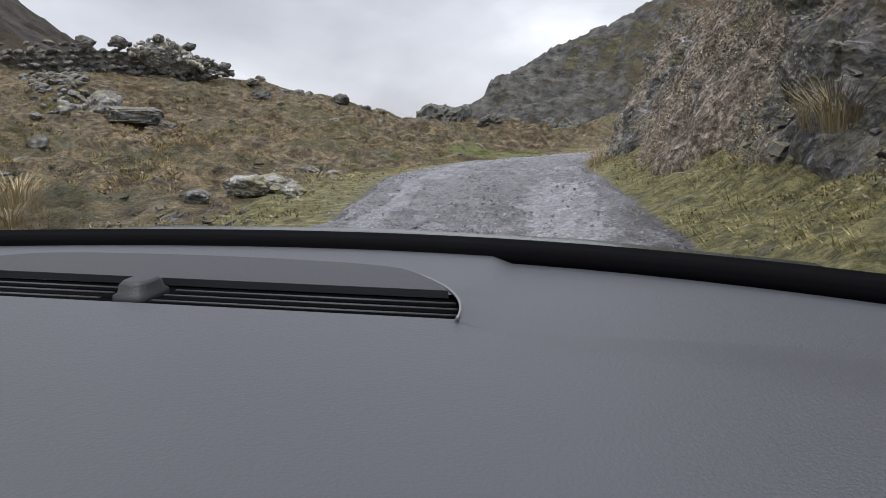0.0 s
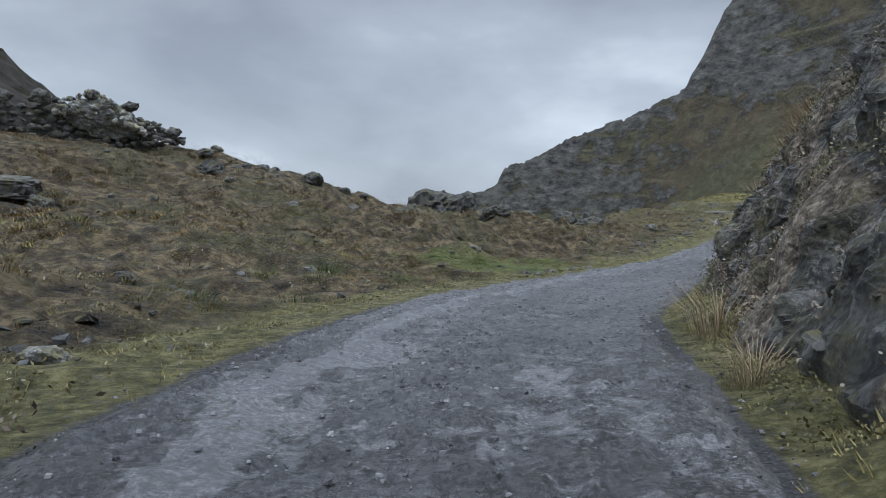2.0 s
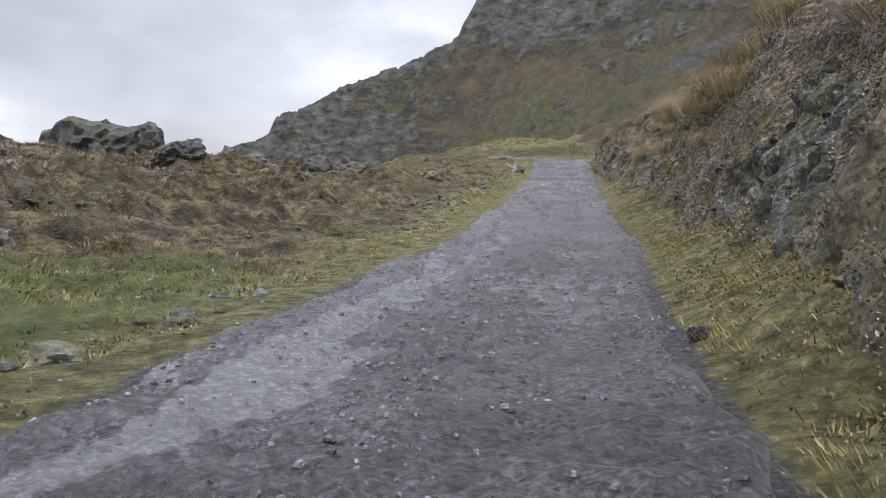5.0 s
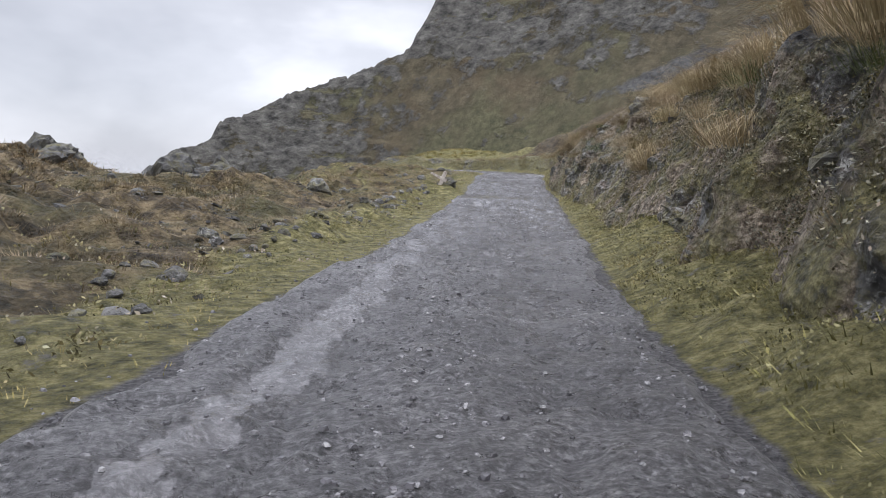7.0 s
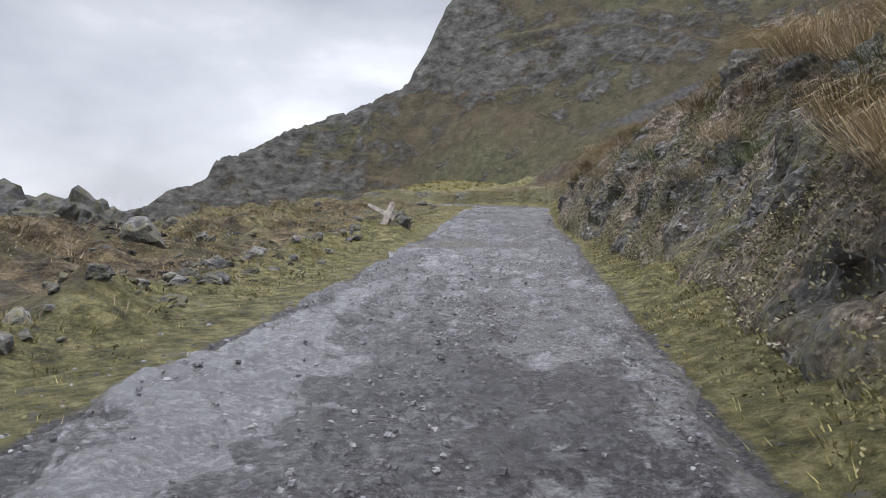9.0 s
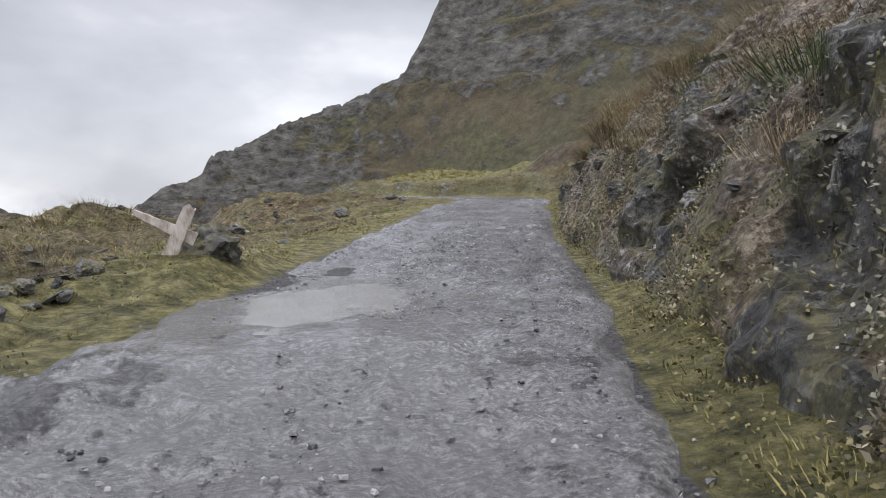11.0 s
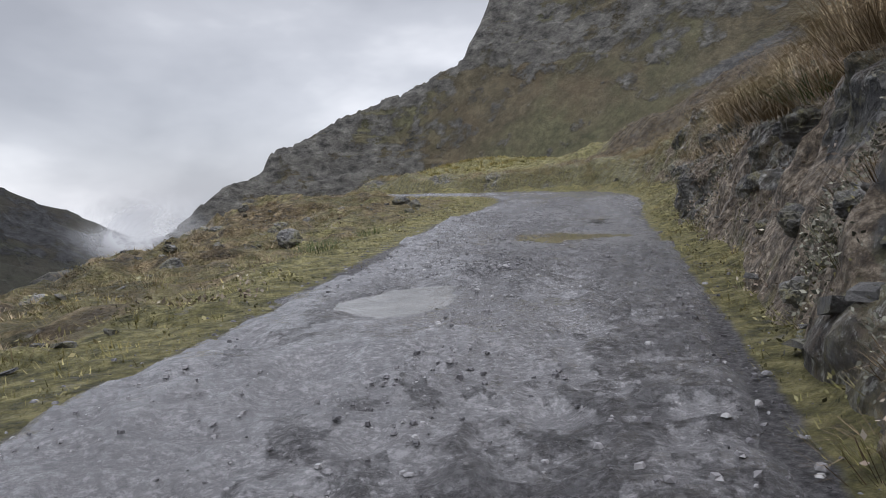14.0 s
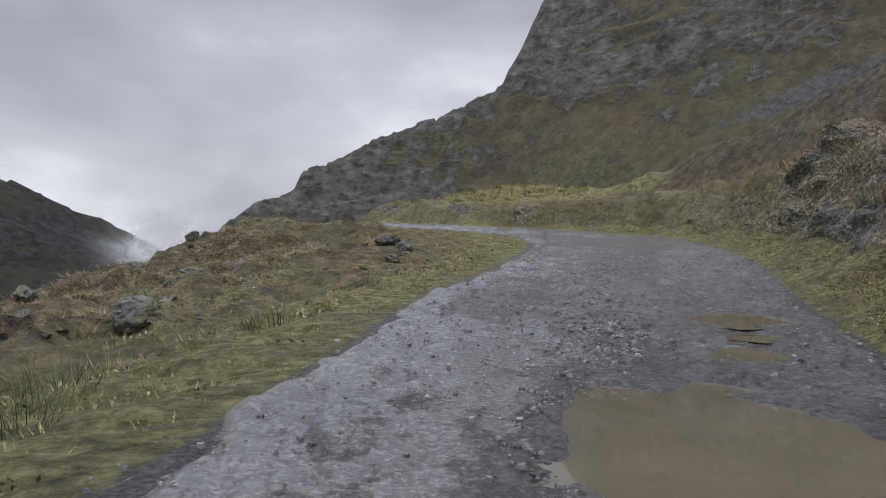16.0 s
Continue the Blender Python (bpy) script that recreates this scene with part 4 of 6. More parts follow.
B = BANKGRID
BP, BT, BS, BV, BM, BA = B["P"], B["T"][:-1, :-1], B["s"][:-1, :-1], B["veg"][:-1, :-1], B["mossy"][:-1, :-1], B["above"][:-1, :-1]
BN = B["N"][:-1, :-1]
BCELL = np.linalg.norm(np.cross(BP[1:, :-1] - BP[:-1, :-1], BP[:-1, 1:] - BP[:-1, :-1]), axis=2) * (BT > 0.06) * (BT < 0.95)
BX, BY, BZ = [BP[:-1, :-1, k] for k in range(3)]
ON_BANK = (BP, BN, BCELL)
inside = (CSS > -4) & (CSS < 150) & (CY < 175) & (CY > -6)
patchy = smooth(-0.45, 0.35, fbm(CX * 0.45, CY * 0.45, octaves=3, seed=201))
shelf = smooth(-7, 0, CSIDE) * inside
# hillside tussocks, rusty on the near slope, straw further on
clump = smooth(-0.1, 0.45, fbm(CX * 0.9, CY * 0.9, octaves=3, seed=202))
den = shelf * smooth(0.8, 3.2, CE2) * (0.15 + 0.85 * patchy) * (0.35 + clump) * np.where(CE2 < 18, 13.0, 9.0)
rusty = 1 - smooth(26, 48, CSS + 6 * fbm(CX * 0.2, CY * 0.2, octaves=2, seed=206))
for share, n, mat, word in ((rusty, 10500, RUST, "rusty brown"), (1 - rusty, 12500, STRAW, "pale straw")):
    p, nn, i, j = scatter(den * share, n)
    for lo, hi, count, length, width, where in ((0, 4.5, 34, (0.10, 0.32), (0.0022, 0.005), "beside the track"), (4.5, 12, 26, (0.14, 0.36), (0.0045, 0.009), "on the hillside"), (12, 99, 18, (0.18, 0.42), (0.010, 0.020), "on the upper hillside")):
        k = (CE2[i, j] >= lo) & (CE2[i, j] < hi)
        tufts("tussock_grass", p[k], nn[k], count, length, width, (0.2, 1.4), (0.3, 1.5), 0.26, mat, f"{word} tussock grass in dense clumps {where}")
# short grass on the verges
den = inside * ((CE > 0.1) & (CE < 2.6)) * (1 - smooth(0.9, 2.6, CE)) * 26 * (CB < 0.4) * (1 - 0.6 * smooth(96, 104, CSS)) + inside * (CE2 > 0.25) * (1 - smooth(1.2, 5.5, CE2)) * 15 * (0.35 + 0.65 * patchy)
den = den + shelf * smooth(64, 84, CSS) * (CE2 > 0.4) * (1 - smooth(6, 13, CE2)) * 8
p, nn, i, j = scatter(den, 10500)
tufts("verge_grass", p, nn, 18, (0.05, 0.19), (0.003, 0.0065), (0.3, 1.3), (0.1, 0.9), 0.19, MEADOW, "short yellow-green grass along the track")
# the damp green hollow
p, nn, i, j = scatter(inside * LUSH(CX, CY) * (CE2 > 1.0) * 22, 1800)
tufts("meadow_grass", p, nn, 30, (0.06, 0.17), (0.004, 0.008), (0.3, 1.2), (0.1, 0.9), 0.2, make_grass_material("lush_green_grass", (0.060, 0.090, 0.024), (0.15, 0.19, 0.055), (0.29, 0.295, 0.12), (1.3, 1.05, 0.9)), "bright green grass in a damp hollow")
# the knoll past the bend and the slope above the bank
knoll = (np.hypot(CX - 46, CY - 149) < 12) * (CE > 0.5)
p, nn, i, j = scatter(knoll * 5.0, 2200)
tufts("knoll_grass", p, nn, 14, (0.15, 0.55), (0.015, 0.035), (0.2, 1.0), (0.2, 1.0), 0.25, MEADOW, "tufted yellow-green grass on the knoll")
den = inside * (CE > 0) * (ABOVE > 0.6) * (1 - smooth(14, 28, ABOVE)) * smooth(20, 40, CSS) * 3.2 * (0.2 + smooth(-0.3, 0.4, fbm(CX * 0.5, CY * 0.5, octaves=3, seed=207)))
p, nn, i, j = scatter(den, 6000)
tufts("slope_grass", p, nn, 16, (0.16, 0.42), (0.004, 0.009), (0.2, 1.4), (0.4, 1.4), 0.26, DULL, "brown straw grass on the slope above the bank")
# long straw grass that hangs over the bank
toward = np.stack([-CT[:, 1], CT[:, 0], np.zeros(len(CT))], 1)
over = smooth(-1.0, 0.1, BA) * (0.25 + 0.75 * smooth(-0.4, 0.3, fbm(BS * 0.6, BT * 3, octaves=3, seed=203)))
p, nn, i, j = scatter(over * 15, 2700, *ON_BANK)
dh = toward[np.searchsorted(CS, BS[i, j]).clip(0, len(CT) - 1)] * 0.55 + np.array([0, 0, -0.35])
tufts("bank_grass", p, nn, 30, (0.20, 0.62), (0.0018, 0.0038), (0.2, 1.5), (0.7, 1.9), 0.26, STRAW, "long straw-coloured grass hanging over the rock bank", dh, 2)
den = (BV > 0.45) * 9 * smooth(-0.2, 0.35, fbm(BS * 0.8, BZ * 0.8, octaves=3, seed=205))
p, nn, i, j = scatter(den, 1300, *ON_BANK)
dh = toward[np.searchsorted(CS, BS[i, j]).clip(0, len(CT) - 1)] * 0.6
green = rng.uniform(0, 1, len(p)) < BM[i, j]
tufts("ledge_grass", p[~green], nn[~green], 30, (0.10, 0.30), (0.0011, 0.0026), (0.3, 1.5), (0.6, 1.8), 0.15, DULL, "brown grass tufts on rock ledges", dh[~green], 2)
tufts("ledge_grass", p[green], nn[green], 30, (0.06, 0.20), (0.0011, 0.0026), (0.3, 1.5), (0.4, 1.6), 0.15, MOSSY, "mossy green grass tufts on rock ledges", dh[green], 2)


# ---- low heath: small leaves close to the ground ----
def leaves(centres, normals, count, size, radius, height):
    """Clumps of small leaf-shaped triangles pairs round every centre."""
    c, n = np.repeat(centres, count, axis=0), np.repeat(normals, count, axis=0)
    m = len(c)
    off = rng.normal(0, 1, (m, 3))
    off -= n * (off * n).sum(1)[:, None]
    c = c + off * radius + n * rng.uniform(0.0, height, m)[:, None]
    a = rng.normal(0, 1, (m, 3)) + n * 0.6
    a /= np.linalg.norm(a, axis=1)[:, None]
    b = np.cross(a, rng.normal(0, 1, (m, 3)))
    b /= np.linalg.norm(b, axis=1)[:, None] + 1e-9
    L = rng.uniform(*size, m)[:, None]
    v = np.stack([c - a * L * 0.5, c + b * L * 0.28, c + a * L * 0.6, c - b * L * 0.28], 1).reshape(-1, 3)
    i = np.arange(m)[:, None] * 4
    return v, np.concatenate([i + [0, 1, 2], i + [0, 2, 3]], 1).reshape(-1, 3)


HEATH = make_grass_material("grey_brown_heath", (0.085, 0.062, 0.046), (0.27, 0.215, 0.170), (0.50, 0.435, 0.365), (0.80, 0.95, 0.66))
SILVER = make_grass_material("grey_green_heath", (0.050, 0.052, 0.038), (0.165, 0.165, 0.130), (0.38, 0.37, 0.31), (1.0, 0.95, 0.80))
MOSS = make_grass_material("moss_and_cushion_plants", (0.055, 0.054, 0.024), (0.165, 0.155, 0.068), (0.34, 0.31, 0.16), (1.05, 0.92, 0.9))
den = (0.25 + 0.75 * smooth(0.2, 0.6, BV)) * smooth(0.2, -0.7, BA) * 34 * smooth(0.80, 0.30, BM) * (0.04 + smooth(-0.15, 0.40, fbm(BS * 0.9, BZ * 0.9, octaves=4, seed=211)))
p, nn, i, j = scatter(den * 1.7, 13000, *ON_BANK)
tone = smooth(-0.6, 0.6, fbm(BS[i, j] * 0.7, BZ[i, j] * 0.7, octaves=2, seed=215)) + rng.uniform(-0.25, 0.25, len(p))
grey = tone > 0.40
for pick, mat, lab in ((grey, SILVER, "grey-green leafy heath plants on the rock bank"), (~grey, HEATH, "dry brown heath plants on the rock bank")):
    v, f = leaves(p[pick], nn[pick], 12, (0.020, 0.052), 0.085, 0.11)
    stuff("bank_heath", v, f, mat, lab, "heath", int(pick.sum()))
den = (0.2 + 0.8 * smooth(0.2, 0.6, BV)) * smooth(0.3, -0.5, BA) * 26 * smooth(0.25, 0.62, BM) * (0.1 + smooth(-0.3, 0.25, fbm(BS * 0.9, BZ * 0.9 + 40, octaves=3, seed=212))) * (1 - 0.5 * smooth(0.3, 0.8, BT))
p, nn, i, j = scatter(den * 1.5, 7000, *ON_BANK)
v, f = leaves(p, nn, 12, (0.016, 0.044), 0.08, 0.08)
stuff("bank_moss", v, f, MOSS, "olive moss and cushion plants on the bank", "moss", len(p))
den = inside * (((CE > 0.2) & (CE < 2.4) & (CB < 0.6)) * 18 + ((CE2 > 0.4) & (CE2 < 2.2)) * 5) * smooth(-0.4, 0.2, fbm(CX * 1.1, CY * 1.1, octaves=3, seed=214))
p, nn, i, j = scatter(den, 4200)
v, f = leaves(p, nn, 16, (0.018, 0.045), 0.10, 0.09)
stuff("verge_moss", v, f, MOSS, "yellow-green moss and low leaves on the verge", "moss", len(p))
den = shelf * (CE2 > 0.8) * (1 - smooth(18, 30, CE2)) * 5.0 * smooth(-0.3, 0.35, fbm(CX * 0.6, CY * 0.6, octaves=3, seed=213))
p, nn, i, j = scatter(den, 4500)
v, f = leaves(p, nn, 12, (0.025, 0.075), 0.13, 0.08)
h = len(p) // 2
stuff("hillside_heath", v[:h * 48], f[:h * 24], HEATH, "low brown heath between the tussocks", "heath", h)
stuff("hillside_moss", v[h * 48:], f[h * 24:] - h * 48, MOSS, "olive moss between the tussocks", "moss", len(p) - h)


# ---- rocks ----
from mathutils.bvhtree import BVHTree


def make_rock_material(name, pale, lift=1.0):
    sh = Shade(name)
    tc = sh.nt.nodes.new("ShaderNodeTexCoord")
    base = sh.ramp(sh.noise(2.4, 9, 0.72), (0.36, (0.035, 0.036, 0.038)), (0.5, (0.115, 0.113, 0.11)), (0.64, (0.25, 0.245, 0.235)))
    lich = sh.ramp(sh.noise(7, 9, 0.8, 0.3), (0.53, 0.0), (0.63, 1.0))
    amount = sh.math("MULTIPLY", lich, pale)
    col = sh.mix(amount, base, (0.42, 0.415, 0.385))
    moss = sh.ramp(sh.noise(2.3, 8, 0.75), (0.47, 0.0), (0.58, 0.85))
    col = sh.mix(sh.math("MULTIPLY", moss, sh.ramp(sh.normal_z(), (-0.2, 0.35), (0.7, 1.0))), col, (0.15, 0.135, 0.05))
    vary = sh.ramp(sh.random(), (0.0, 0.75 * lift), (1.0, 1.25 * lift))
    col = sh.mix(1.0, col, vary, "MULTIPLY")
    sh.bump(sh.math("ADD", sh.noise(8, 10, 0.75), sh.noise(35, 4, 0.7)), 0.8, 0.05)
    return sh.done(col, 0.62, 0.4)


GREY_ROCK, PALE_ROCK = make_rock_material("grey_schist", 0.35, 0.85), make_rock_material("lichened_schist", 0.95)
GV, GF = G["P"].reshape(-1, 3), grid_faces(*G["P"].shape[:2])
TREE = BVHTree.FromPolygons(GV.tolist(), GF.tolist())
BANK_TREE = BVHTree.FromPolygons(BP.reshape(-1, 3).tolist(), grid_faces(*BP.shape[:2]).tolist())


def ground_at(x, y):
    hits = [tree.ray_cast(Vector((x, y, 60)), Vector((0, 0, -1)))[0] for tree in (TREE, BANK_TREE)]
    return max([h.z for h in hits if h is not None], default=0.0)


def spot(s, d):
    c, t, z, hw = at_road(np.array(s, float))
    x, y = float(c[0] + t[1] * d), float(c[1] - t[0] * d)
    return x, y, float(np.arctan2(-t[0], t[1]))


def rock_mesh(seed, material, detail=4, slab=False):
    bm = bmesh.new()
    bmesh.ops.create_icosphere(bm, subdivisions=detail, radius=0.5)
    v = np.array([q.co[:] for q in bm.verts])
    o = seed * 7.3
    if slab:
        n = v / np.linalg.norm(v, axis=1)[:, None]
        v = np.sign(n) * np.abs(n) ** 0.55 * 0.42
        v = v + 0.05 * n * facets(n[:, 0] * 3 + o, n[:, 1] * 3, n[:, 2] * 3, seed, 0.9)[:, None]
    else:
        n = v / np.linalg.norm(v, axis=1)[:, None]
        # cut by random planes, as broken rock is
        r = np.random.default_rng(seed)
        cuts = r.normal(size=(24, 3))
        cuts /= np.linalg.norm(cuts, axis=1)[:, None]
        far = r.uniform(0.33, 0.47, 24)
        reach = np.min(np.where(n @ cuts.T > 0.05, far / np.maximum(n @ cuts.T, 0.05), 9), axis=1)
        v = n * np.minimum(reach, 0.55)[:, None]
    v = v + n * (0.055 * fbm(n[:, 0] * 3 + o, n[:, 1] * 3, n[:, 2] * 3, octaves=4, seed=seed))[:, None] + n * (0.042 * facets(n[:, 0] * 7, n[:, 1] * 7 + o, n[:, 2] * 7, seed, 0.9))[:, None]
    for q, c in zip(bm.verts, v):
        q.co = c
    for fa in bm.faces:
        fa.smooth = False
    me = bpy.data.meshes.new("boulder")
    bm.to_mesh(me)
    bm.free()
    me.materials.append(material)
    return me


ROCKS = [rock_mesh(k, GREY_ROCK) for k in range(1, 7)] + [rock_mesh(k, PALE_ROCK) for k in range(11, 17)]
STONES = [rock_mesh(k, GREY_ROCK, 3) for k in range(31, 37)] + [rock_mesh(k, PALE_ROCK, 3) for k in range(41, 45)]
PALE_STONE, WHITE_STONE = make_rock_material("pale_weathered_stone", 0.9, 1.5), make_rock_material("white_limed_stone", 1.0, 2.0)
CRAG_ROCK = make_rock_material("dark_weathered_schist", 0.5, 0.62)
CRAGS = [rock_mesh(k, CRAG_ROCK) for k in range(81, 86)]
SLABS = [rock_mesh(21, GREY_ROCK, 4, True), rock_mesh(22, PALE_STONE, 4), rock_mesh(23, PALE_STONE, 4)]


def boulder(mesh, x, y, size, turn=0.0, tilt=0.0, sink=0.25, label="", group="boulders on the hillside", name="boulder", z=None):
    ob = new(name, mesh)
    ob.location = (x, y, (ground_at(x, y) if z is None else z) + size[2] * (0.42 - sink))
    ob.rotation_euler = (tilt, tilt * 0.6, turn)
    ob.scale = size
    return tagged(ob, label, "rock", group)


R4 = random.Random(4)
LAB = "lichen-spotted grey boulder half sunk in tussock grass"
CHIPS = [rock_mesh(k, GREY_ROCK, 2) for k in range(51, 56)] + [rock_mesh(k, PALE_ROCK, 2) for k in range(61, 65)]
WHITE_CHIPS = [rock_mesh(k, WHITE_STONE, 2) for k in range(71, 75)]


def piece(mesh, parent, x, y, z, w, flat=0.6):
    ob = new("stone", mesh)
    ob.location = (x, y, z)
    ob.rotation_euler = (R4.uniform(-0.3, 0.3), R4.uniform(-0.3, 0.3), R4.uniform(0, 6))
    ob.scale = (w, w * R4.uniform(0.65, 1.0), w * flat * R4.uniform(0.8, 1.2))
    ob.parent = parent
    return ob


# the dry-stone wall below the hilltop, its scree and the pale heap on it
wall = tagged(new("dry_stone_wall"), "tumbled dry-stone wall of dark stones on the hillside", "stone wall")
for row in range(8):
    for k in range(36):
        u = (k + R4.uniform(-0.3, 0.3) + 0.5 * (row % 2)) / 35
        x, y = -30.0 + 14.6 * u, 54.0 + 6.1 * u + R4.uniform(-0.25, 0.25)
        top = 7.8 - 1.9 * max(0.0, (u - 0.72) / 0.28) ** 1.3
        low = 4.2 + 1.3 * u
        z = low + (top - low) * (row + R4.uniform(-0.2, 0.2)) / 7
        if row < 7 or R4.random() < 0.6:
            piece(R4.choice(CHIPS[:6]), wall, x, y + 0.05 * row, z, R4.choice((0.40, 0.50, 0.60, 0.75)))
core = new("core", SLABS[0])
core.location, core.rotation_euler, core.scale, core.parent = (-23.1, 57.75, 5.9), (0, 0.03, 0.40), (14.6, 1.1, 3.3), wall
scree = tagged(new("scree"), "dark scree of broken stones below the dry-stone wall", "scree")
for k in range(230):
    u, v = R4.random() ** 0.8, R4.random()
    x, y = -19.0 - 7.8 * u + 2.0 * v, 38.5 + 14.5 * u + 3.5 * v * (0.4 + u)
    w = R4.choice((0.25, 0.35, 0.45, 0.6, 0.8))
    piece(R4.choice(CHIPS[:6]), scree, x, y, ground_at(x, y) + 0.12 * w, w)
heap = tagged(new("rubble_heap"), "heap of pale white rubble on top of the wall", "rubble")
for k in range(90):
    u, v = R4.random(), R4.random()
    x, y = -21.2 + 4.2 * u, 57.2 + 1.6 * u + R4.uniform(-0.6, 0.6)
    z = 6.9 + 1.3 * v * (1 - abs(2 * u - 0.9) ** 2) - 1.3 * max(0.0, u - 0.45)
    piece(R4.choice(WHITE_CHIPS), heap, x, y, z, R4.choice((0.25, 0.35, 0.45, 0.55)), 0.75)
core = new("core", SLABS[1])
core.location, core.rotation_euler, core.scale, core.parent = (-19.2, 58.5, 6.9), (0, 0.2, 0.42), (4.4, 1.3, 2.2), heap
for x, y, z, w in ((-19.6, 58.3, 8.0, 1.1), (-17.7, 59.0, 7.4, 1.0), (-21.9, 57.2, 7.7, 1.3), (-15.6, 60.0, 6.0, 1.1), (-24.0, 56.4, 7.7, 1.3)):
    boulder(R4.choice(ROCKS[:6]), x, y, (w, w * 0.8, w * 0.7), R4.uniform(0, 6), 0.15, 0.3, "dark boulder lying on top of the stone wall", "boulders on the wall", "boulder", z=z)
for k in range(8):
    u = R4.random()
    x, y = -14.5 + 10 * u, 60.3 + 1.5 * u + R4.uniform(-1.5, 0.5)
    w = R4.uniform(0.6, 1.3)
    boulder(R4.choice(ROCKS), x, y, (w, w * 0.8, w * 0.6), R4.uniform(0, 6), R4.uniform(-0.3, 0.3), 0.26, "lichened boulder on the crest of the slope", "boulders on the crest")
# the twin-headed rock and the ridge of rocks beside the shelf
for x, y, w, top, lab in ((-0.5, 67.6, 4.2, 2.75, "broad rounded grey crag on the skyline"), (1.5, 69.0, 2.0, 2.95, "pointed grey crag beside the broad crag"), (5.2, 81.0, 2.6, 2.0, LAB), (6.4, 76.0, 2.4, 1.5, LAB), (10.6, 84.0, 3.4, 1.25, LAB), (13.2, 86.5, 3.2, 1.25, LAB),
                          (12.2, 80.0, 2.4, 0.9, LAB), (14.6, 83.2, 2.0, 0.65, LAB), (-12.5, 56.9, 2.0, 1.85, "dark angular boulder on the slope"), (-4.5, 54.5, 2.2, 1.5, LAB), (-1.6, 55.8, 1.8, 1.2, LAB), (3.5, 62, 2.0, 1.2, LAB), (-7.5, 60.5, 1.6, 3.9, LAB)):
    g = ground_at(x, y)
    h = max(top - g, 0.5) + 0.7
    crag = boulder(R4.choice(CRAGS), x, y, (w * 1.15, w * 0.95, h * 1.15), R4.uniform(0, 6), R4.choice((-0.4, -0.25, 0.25, 0.4)), 0.24, lab, "crags along the ridge", "crag", z=0)
    crag.location.z = max(top, g + 0.5) - h * 0.5
# flat broken stones strewn over the hillside
def strewn(name, p, size, material, label):
    """Many broken slabs in one mesh: jittered boxes half sunk in the ground."""
    n = len(p)
    box = np.array([(a, b, c) for a in (-1, 1) for b in (-1, 1) for c in (-1, 1)], float) * 0.5
    quad = np.array([(0, 1, 3, 2), (4, 6, 7, 5), (0, 4, 5, 1), (2, 3, 7, 6), (0, 2, 6, 4), (1, 5, 7, 3)])
    w = rng.uniform(*size, n) * rng.uniform(0.5, 1.3, n)
    v = box[None] * rng.uniform(0.35, 1.15, (n, 8, 3)) * np.stack([w, w * rng.uniform(0.5, 0.9, n), w * rng.uniform(0.2, 0.45, n)], 1)[:, None]
    a, tilt = rng.uniform(0, 6.28, n)[:, None], rng.uniform(-0.5, 0.5, n)[:, None]
    v[..., 2] += tilt * v[..., 0]
    v = np.stack([v[..., 0] * np.cos(a) - v[..., 1] * np.sin(a), v[..., 0] * np.sin(a) + v[..., 1] * np.cos(a), v[..., 2]], -1) + p[:, None] + np.array([0, 0, 0.02])
    return stuff(name, v.reshape(-1, 3), (quad[None] + 8 * np.arange(n)[:, None, None]).reshape(-1, 4), material, label, "stones")


stony = smooth(0.05, 0.5, fbm(CX * 0.25, CY * 0.25, octaves=3, seed=231))
p, nn, i, j = scatter(shelf * (CE2 > 1.2) * (1 - smooth(24, 40, CE2)) * stony * 3, 2600)
strewn("strewn_stones", p, (0.08, 0.24), GREY_ROCK, "flat grey broken stones strewn over the hillside")
p, nn, i, j = scatter((BV < 0.7) * smooth(0.5, 0.1, BT) * 4 + 0.6, 1500, *ON_BANK)
strewn("bank_rubble", p, (0.06, 0.24), GREY_ROCK, "broken angular stones lodged in the bank")
# the overhanging slab and its neighbours above the start of the track
boulder(SLABS[0], -15.3, 41.0, (2.9, 2.0, 0.9), 0.4, 0.14, -0.35, "flat dark slab of rock propped on boulders", "boulders on the slope", "rock_slab")
boulder(ROCKS[2], -15.6, 41.6, (2.2, 1.8, 1.3), 1.0, 0.1, 0.2, "grey boulder under the flat slab", "boulders on the slope")
boulder(ROCKS[8], -17.4, 42.2, (2.6, 2.0, 1.9), 2.0, 0.1, 0.2, "rounded pale boulder on the slope", "boulders on the slope")
boulder(ROCKS[4], -13.6, 40.6, (1.1, 0.9, 0.8), 2.0, 0.1, 0.2, "small grey boulder beside the flat slab", "boulders on the slope")
boulder(ROCKS[9], -20.0, 43.0, (2.8, 2.2, 1.6), 0.5, 0.1, 0.25, "rounded pale boulder on the slope", "boulders on the slope")
# pale stones beside the start of the track
for s, d, w, l, h, m in ((14.6, -3.9, 1.05, 0.7, 0.42, 1), (13.7, -4.1, 0.95, 0.65, 0.36, 2), (12.4, -4.5, 0.5, 0.4, 0.22, 2), (16.1, -4.1, 0.6, 0.45, 0.25, 1), (18.9, -3.8, 0.55, 0.4, 0.26, 2), (18.6, -4.3, 0.45, 0.35, 0.2, 1)):
    x, y, a = spot(s, d)
    boulder(SLABS[m], x, y, (w * 1.15, l * 1.15, h * 1.3), a + R4.uniform(-0.5, 0.5), R4.uniform(-0.12, 0.12), 0.24, "pale flat stone in green verge grass", "flat stones by the track", "stone")
x, y, a = 21.40, 75.15, -0.3
boulder(ROCKS[1], x, y, (0.90, 0.75, 0.75), a, 0.04, 0.34, "dark boulder beside the broken signpost", "stones on the verge", "stone")
